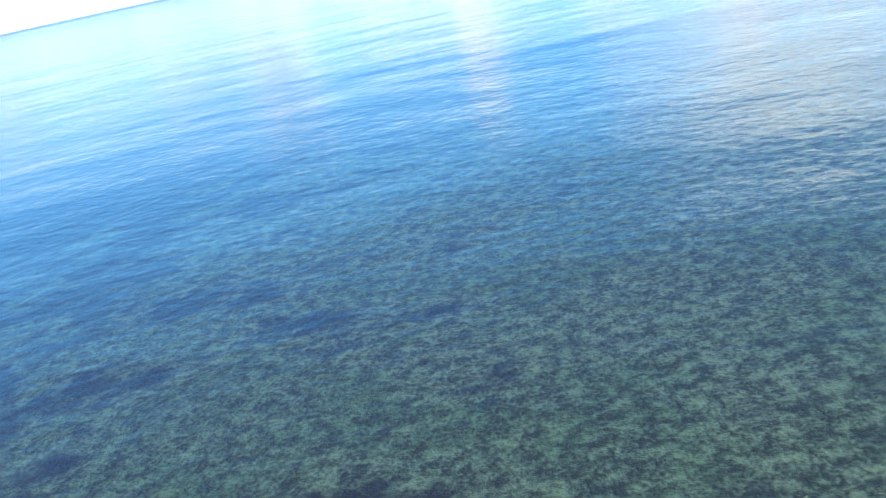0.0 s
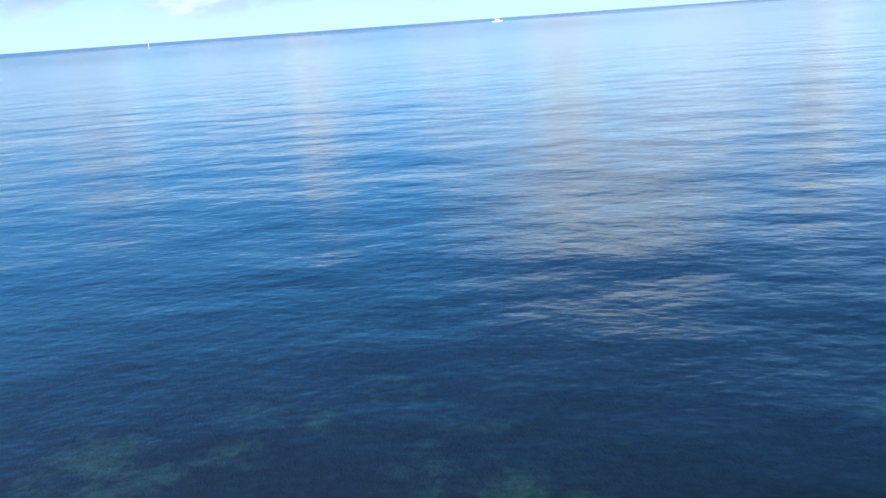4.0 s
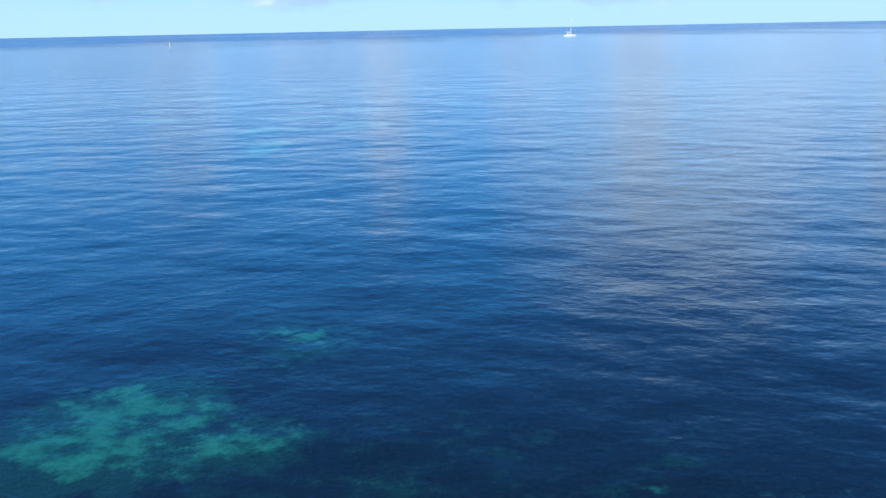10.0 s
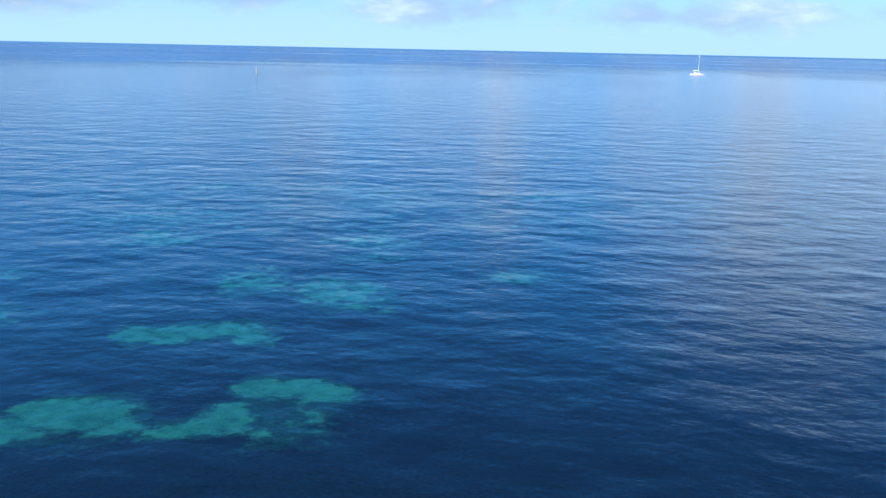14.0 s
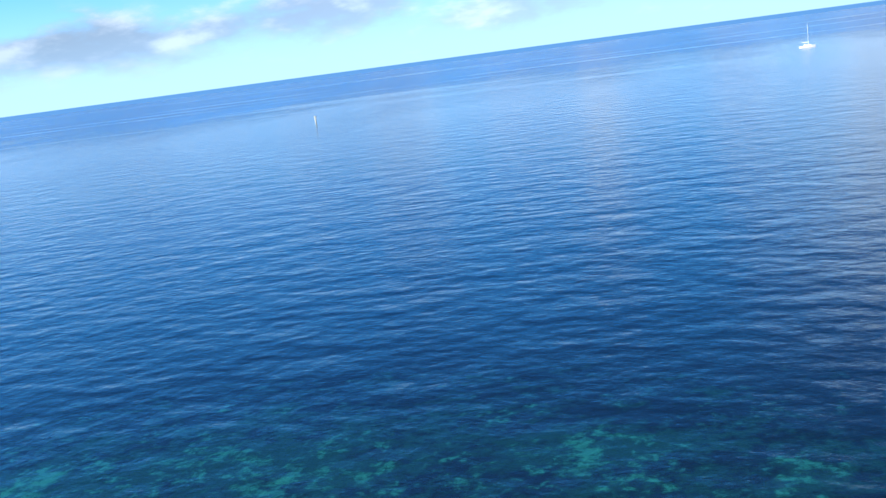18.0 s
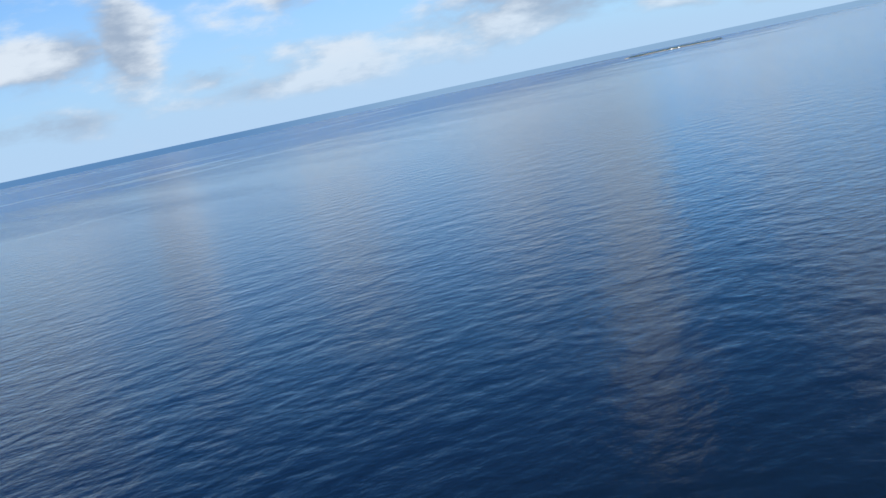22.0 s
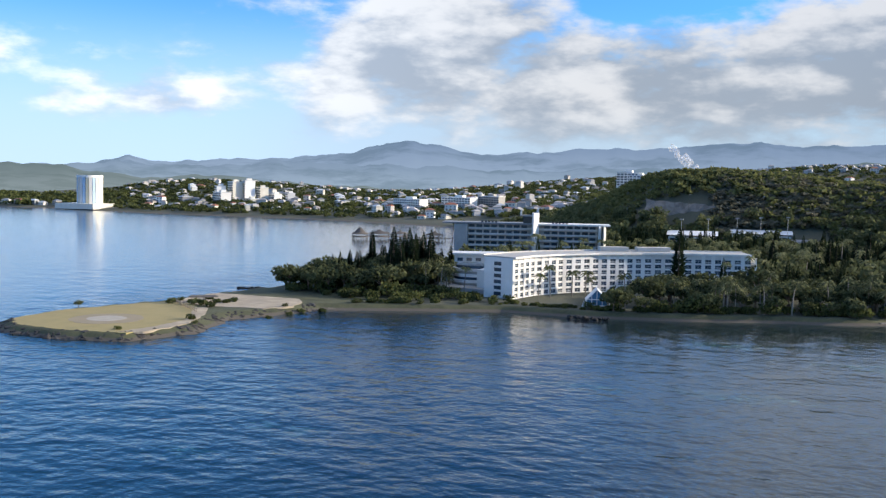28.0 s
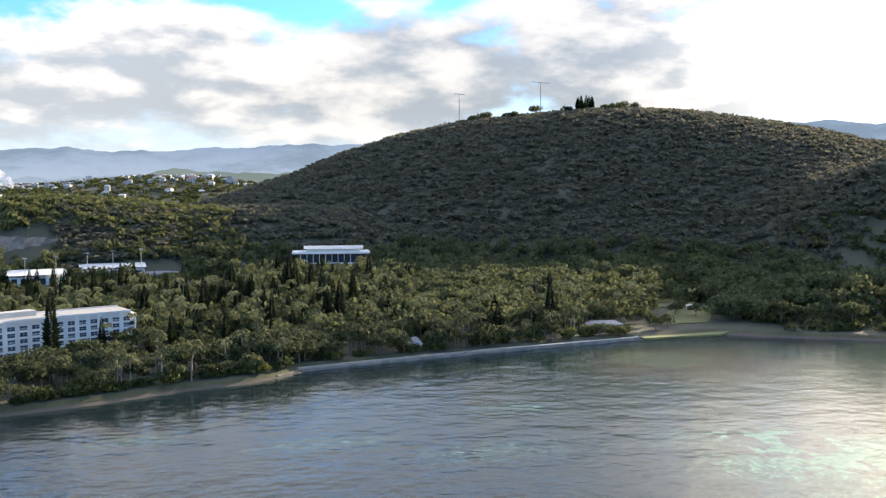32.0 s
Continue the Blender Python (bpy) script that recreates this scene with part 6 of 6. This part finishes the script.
skiff = thing("motor_boat", (590, 138.5, 0), 195, "small white motor boat under way", "motorboat")
s = Shape()
for x, w, h in ((-3.2, 1.15, .8), (-1, 1.25, .85), (1.5, 1.0, 1.0), (3.3, .05, 1.2)):
    s.v += [(x, -w, h), (x, -w * .7, -.1), (x, w * .7, -.1), (x, w, h)]
s.f = [(4 * i + j, 4 * i + j + 1, 4 * i + j + 5, 4 * i + j + 4) for i in range(3) for j in range(3)] + [(4 * i, 4 * i + 4, 4 * i + 7, 4 * i + 3) for i in range(3)] + [(0, 3, 2, 1)]
part("hull", s, HULL, skiff)
part("canopy", Shape().box(-1.8, -1.0, 2.3, .9, 1.0, 2.42), HULL, skiff)
for x in (-1.7, .8):
    for y in (-.9, .9):
        part("canopy_post", Shape().tube((x, y, .7), (x, y, 2.3), .05, .05, 5), METAL, skiff)
part("outboard", Shape().box(-3.7, -.3, .1, -3.2, .3, 1.3), DARK, skiff)
for x, y, lab in ((620, -56, "small red and white mooring buoy"), (455, -160, "small dark mooring buoy in the bay")):
    b = thing("mooring_buoy", (x, y, 0), 0, lab, "buoy", "mooring buoys")
    part("float", Shape().tube((0, 0, -.4), (0, 0, .9), 1.0, .7, 10), HULL if x > 500 else DARK, b)
    part("staff", Shape().tube((0, 0, .9), (0, 0, 2.0), .1, .06, 6), ORANGE, b)
far_islet = solid("far_islet", Shape().prism([(1690 + 60 * math.cos(t) * rand(.8, 1.1), 190 + 22 * math.sin(t)) for t in np.linspace(0, 6, 14)], -1, 2.2), SAND, "far low sand islet", "islet", kind="structure")
trees_far = Shape()
for i in range(260):
    c = np.array([1705 + rand(-45, 45), 190 + rand(-12, 12), rand(2.5, 6)])
    leaf_cards(trees_far, c, (1.5, 1.5, 1.2), 4, 1.1, rng)
solid("islet_trees", trees_far, LEAFB, "low trees on the far islet", "woodland", kind="stuff")
# long wooded cay on the reef to the north-east
along, across, heart = np.array((.571, -.821)), np.array((.821, .571)), np.array((2972.0, 2306.0))
ring = [tuple(heart + along * (168 * math.cos(t)) * rand(.94, 1.05) + across * (20 * math.sin(t))) for t in np.linspace(0, 5.95, 22)]
solid("reef_cay", Shape().prism(ring, -1, 1.6), SAND, "long low sand cay on the reef", "islet", kind="structure")
cay_trees = Shape()
for i in range(560):
    q = rand(-1, 1)
    c = heart + along * (q * 160) + across * rand(-19, 10)
    leaf_cards(cay_trees, (c[0], c[1], 2.2 + rand(0, 3.6) * (1.1 - abs(q)) ** .5), (2.6, 2.6, 1.3), 4, 1.7, rng)
solid("cay_trees", cay_trees, FARISLET, "hazy dark low trees along the reef cay", "woodland", kind="stuff")
for q, wide in ((-10, 6), (14, 5)):
    c = heart + along * q - across * 24
    house = thing("cay_hut", (c[0], c[1], .2), math.degrees(math.atan2(-.821, .571)), "small white hut at the edge of the cay", "hut", "cay huts")
    part("wall", Shape().box(-wide / 2, -2, -1.2, wide / 2, 2, 2.4), WHITE, house)
    part("roof", Shape().box(-wide / 2 - .5, -2.5, 2.4, wide / 2 + .5, 2.5, 3.8, taper=.55), ROOFWHITE, house)


# ---- broken coral on the shallow flat ----
rubble = Shape()
bit = boulder_mesh(9, 1.0)
bv, bf = template(bit)
vs, fs, k = [], [], 0
for i in range(1500):
    x, y = rng.uniform(1, 39), rng.uniform(-43, -16)
    w = bv * rng.uniform(.6, 1.4, 3) * (.015 + .03 * rand() ** 4)
    vs.append(w + np.array([x, y, 0]))
    fs.extend([tuple(j + k for j in q) for q in bf])
    k += len(bv)
vs = np.concatenate(vs)
vs[:, 2] += height(vs[:, 0], vs[:, 1]) - .005
rubble.v, rubble.f = vs.tolist(), fs
solid("coral_rubble", rubble, plain("coral_rubble", (.10, .11, .075), .95, .85, 3.0, .4, per="island"), "broken coral rubble on the shallow reef flat", "rubble", kind="stuff")


# ---- smoke and the far town ----
smoke_m, st = shader("thin_smoke")
body = node(st, "ShaderNodeMixShader", {0: .5, 1: node(st, "ShaderNodeBsdfDiffuse", {"Color": (.9, .9, .92, 1)}).outputs[0], 2: node(st, "ShaderNodeBsdfTranslucent", {"Color": (.9, .9, .92, 1)}).outputs[0]}).outputs[0]
gap = node(st, "ShaderNodeBsdfTransparent").outputs[0]
wisp = noise_of(st, node(st, "ShaderNodeNewGeometry").outputs["Position"], .08, 4)
finish(smoke_m, st, node(st, "ShaderNodeMixShader", {0: calc(st, "MULTIPLY", ramp01(st, wisp, .30, .60), .38), 1: gap, 2: body}).outputs[0])
plume = Shape()
for bx, by, lean, top, wide, n in ((404, -1480, 24, 44, 4.0, 9), (418, -1520, 42, 62, 6.0, 10), (394, -1440, 10, 26, 3.0, 6)):
    for i in range(n):
        k = (i + .3) / n
        r = 2.6 + 1.6 * wide * k ** 1.1
        w = bv * r * np.array([rand(.7, 1.1), .6, rand(.9, 1.5)]) + np.array((bx + lean * k ** 1.4 + rand(-.35, .35) * r, by + rand(-3, 3), 56 + top * k))
        plume.add(w.tolist(), bf)
solid("smoke_plume", plume, smoke_m, "thin white smoke rising over the town", "smoke", kind="stuff", smooth=True)
far_town, far_roof = Shape(), Shape()
made = 0
while made < 1000:
    az = rand(140, 196)
    r = (1720 if az > 174 else 1010) + (800 if az > 174 else 1100) * rand() ** 1.5
    x, y = PIVOT[0] + r * math.sin(radians(az)), PIVOT[1] + r * math.cos(radians(az))
    if float(coast_distance(np.array([x]), np.array([y]))[0]) < 50:
        continue
    z, w, q, h, t = ground_z(x, y), rand(6, 12), rand(5, 9), rand(3, 6) + (7 if rand() > .95 else 0), rand(-.9, .4)
    far_town.box(-w / 2, -q / 2, z - 3, w / 2, q / 2, z + h, t, (x, y))
    far_roof.box(-w / 2 - .5, -q / 2 - .5, z + h, w / 2 + .5, q / 2 + .5, z + h + 1.6, t, (x, y), .45)
    made += 1
solid("far_houses", far_town, plain("town_walls", (.54, .51, .46), .8, .25, .02, per="island"), "pale walls of the distant town", "houses", kind="stuff")
solid("far_roofs", far_roof, plain("town_roofs", (.38, .34, .31), .8, .5, .02, per="island"), "mixed roofs of the distant town", "roofs", kind="stuff")
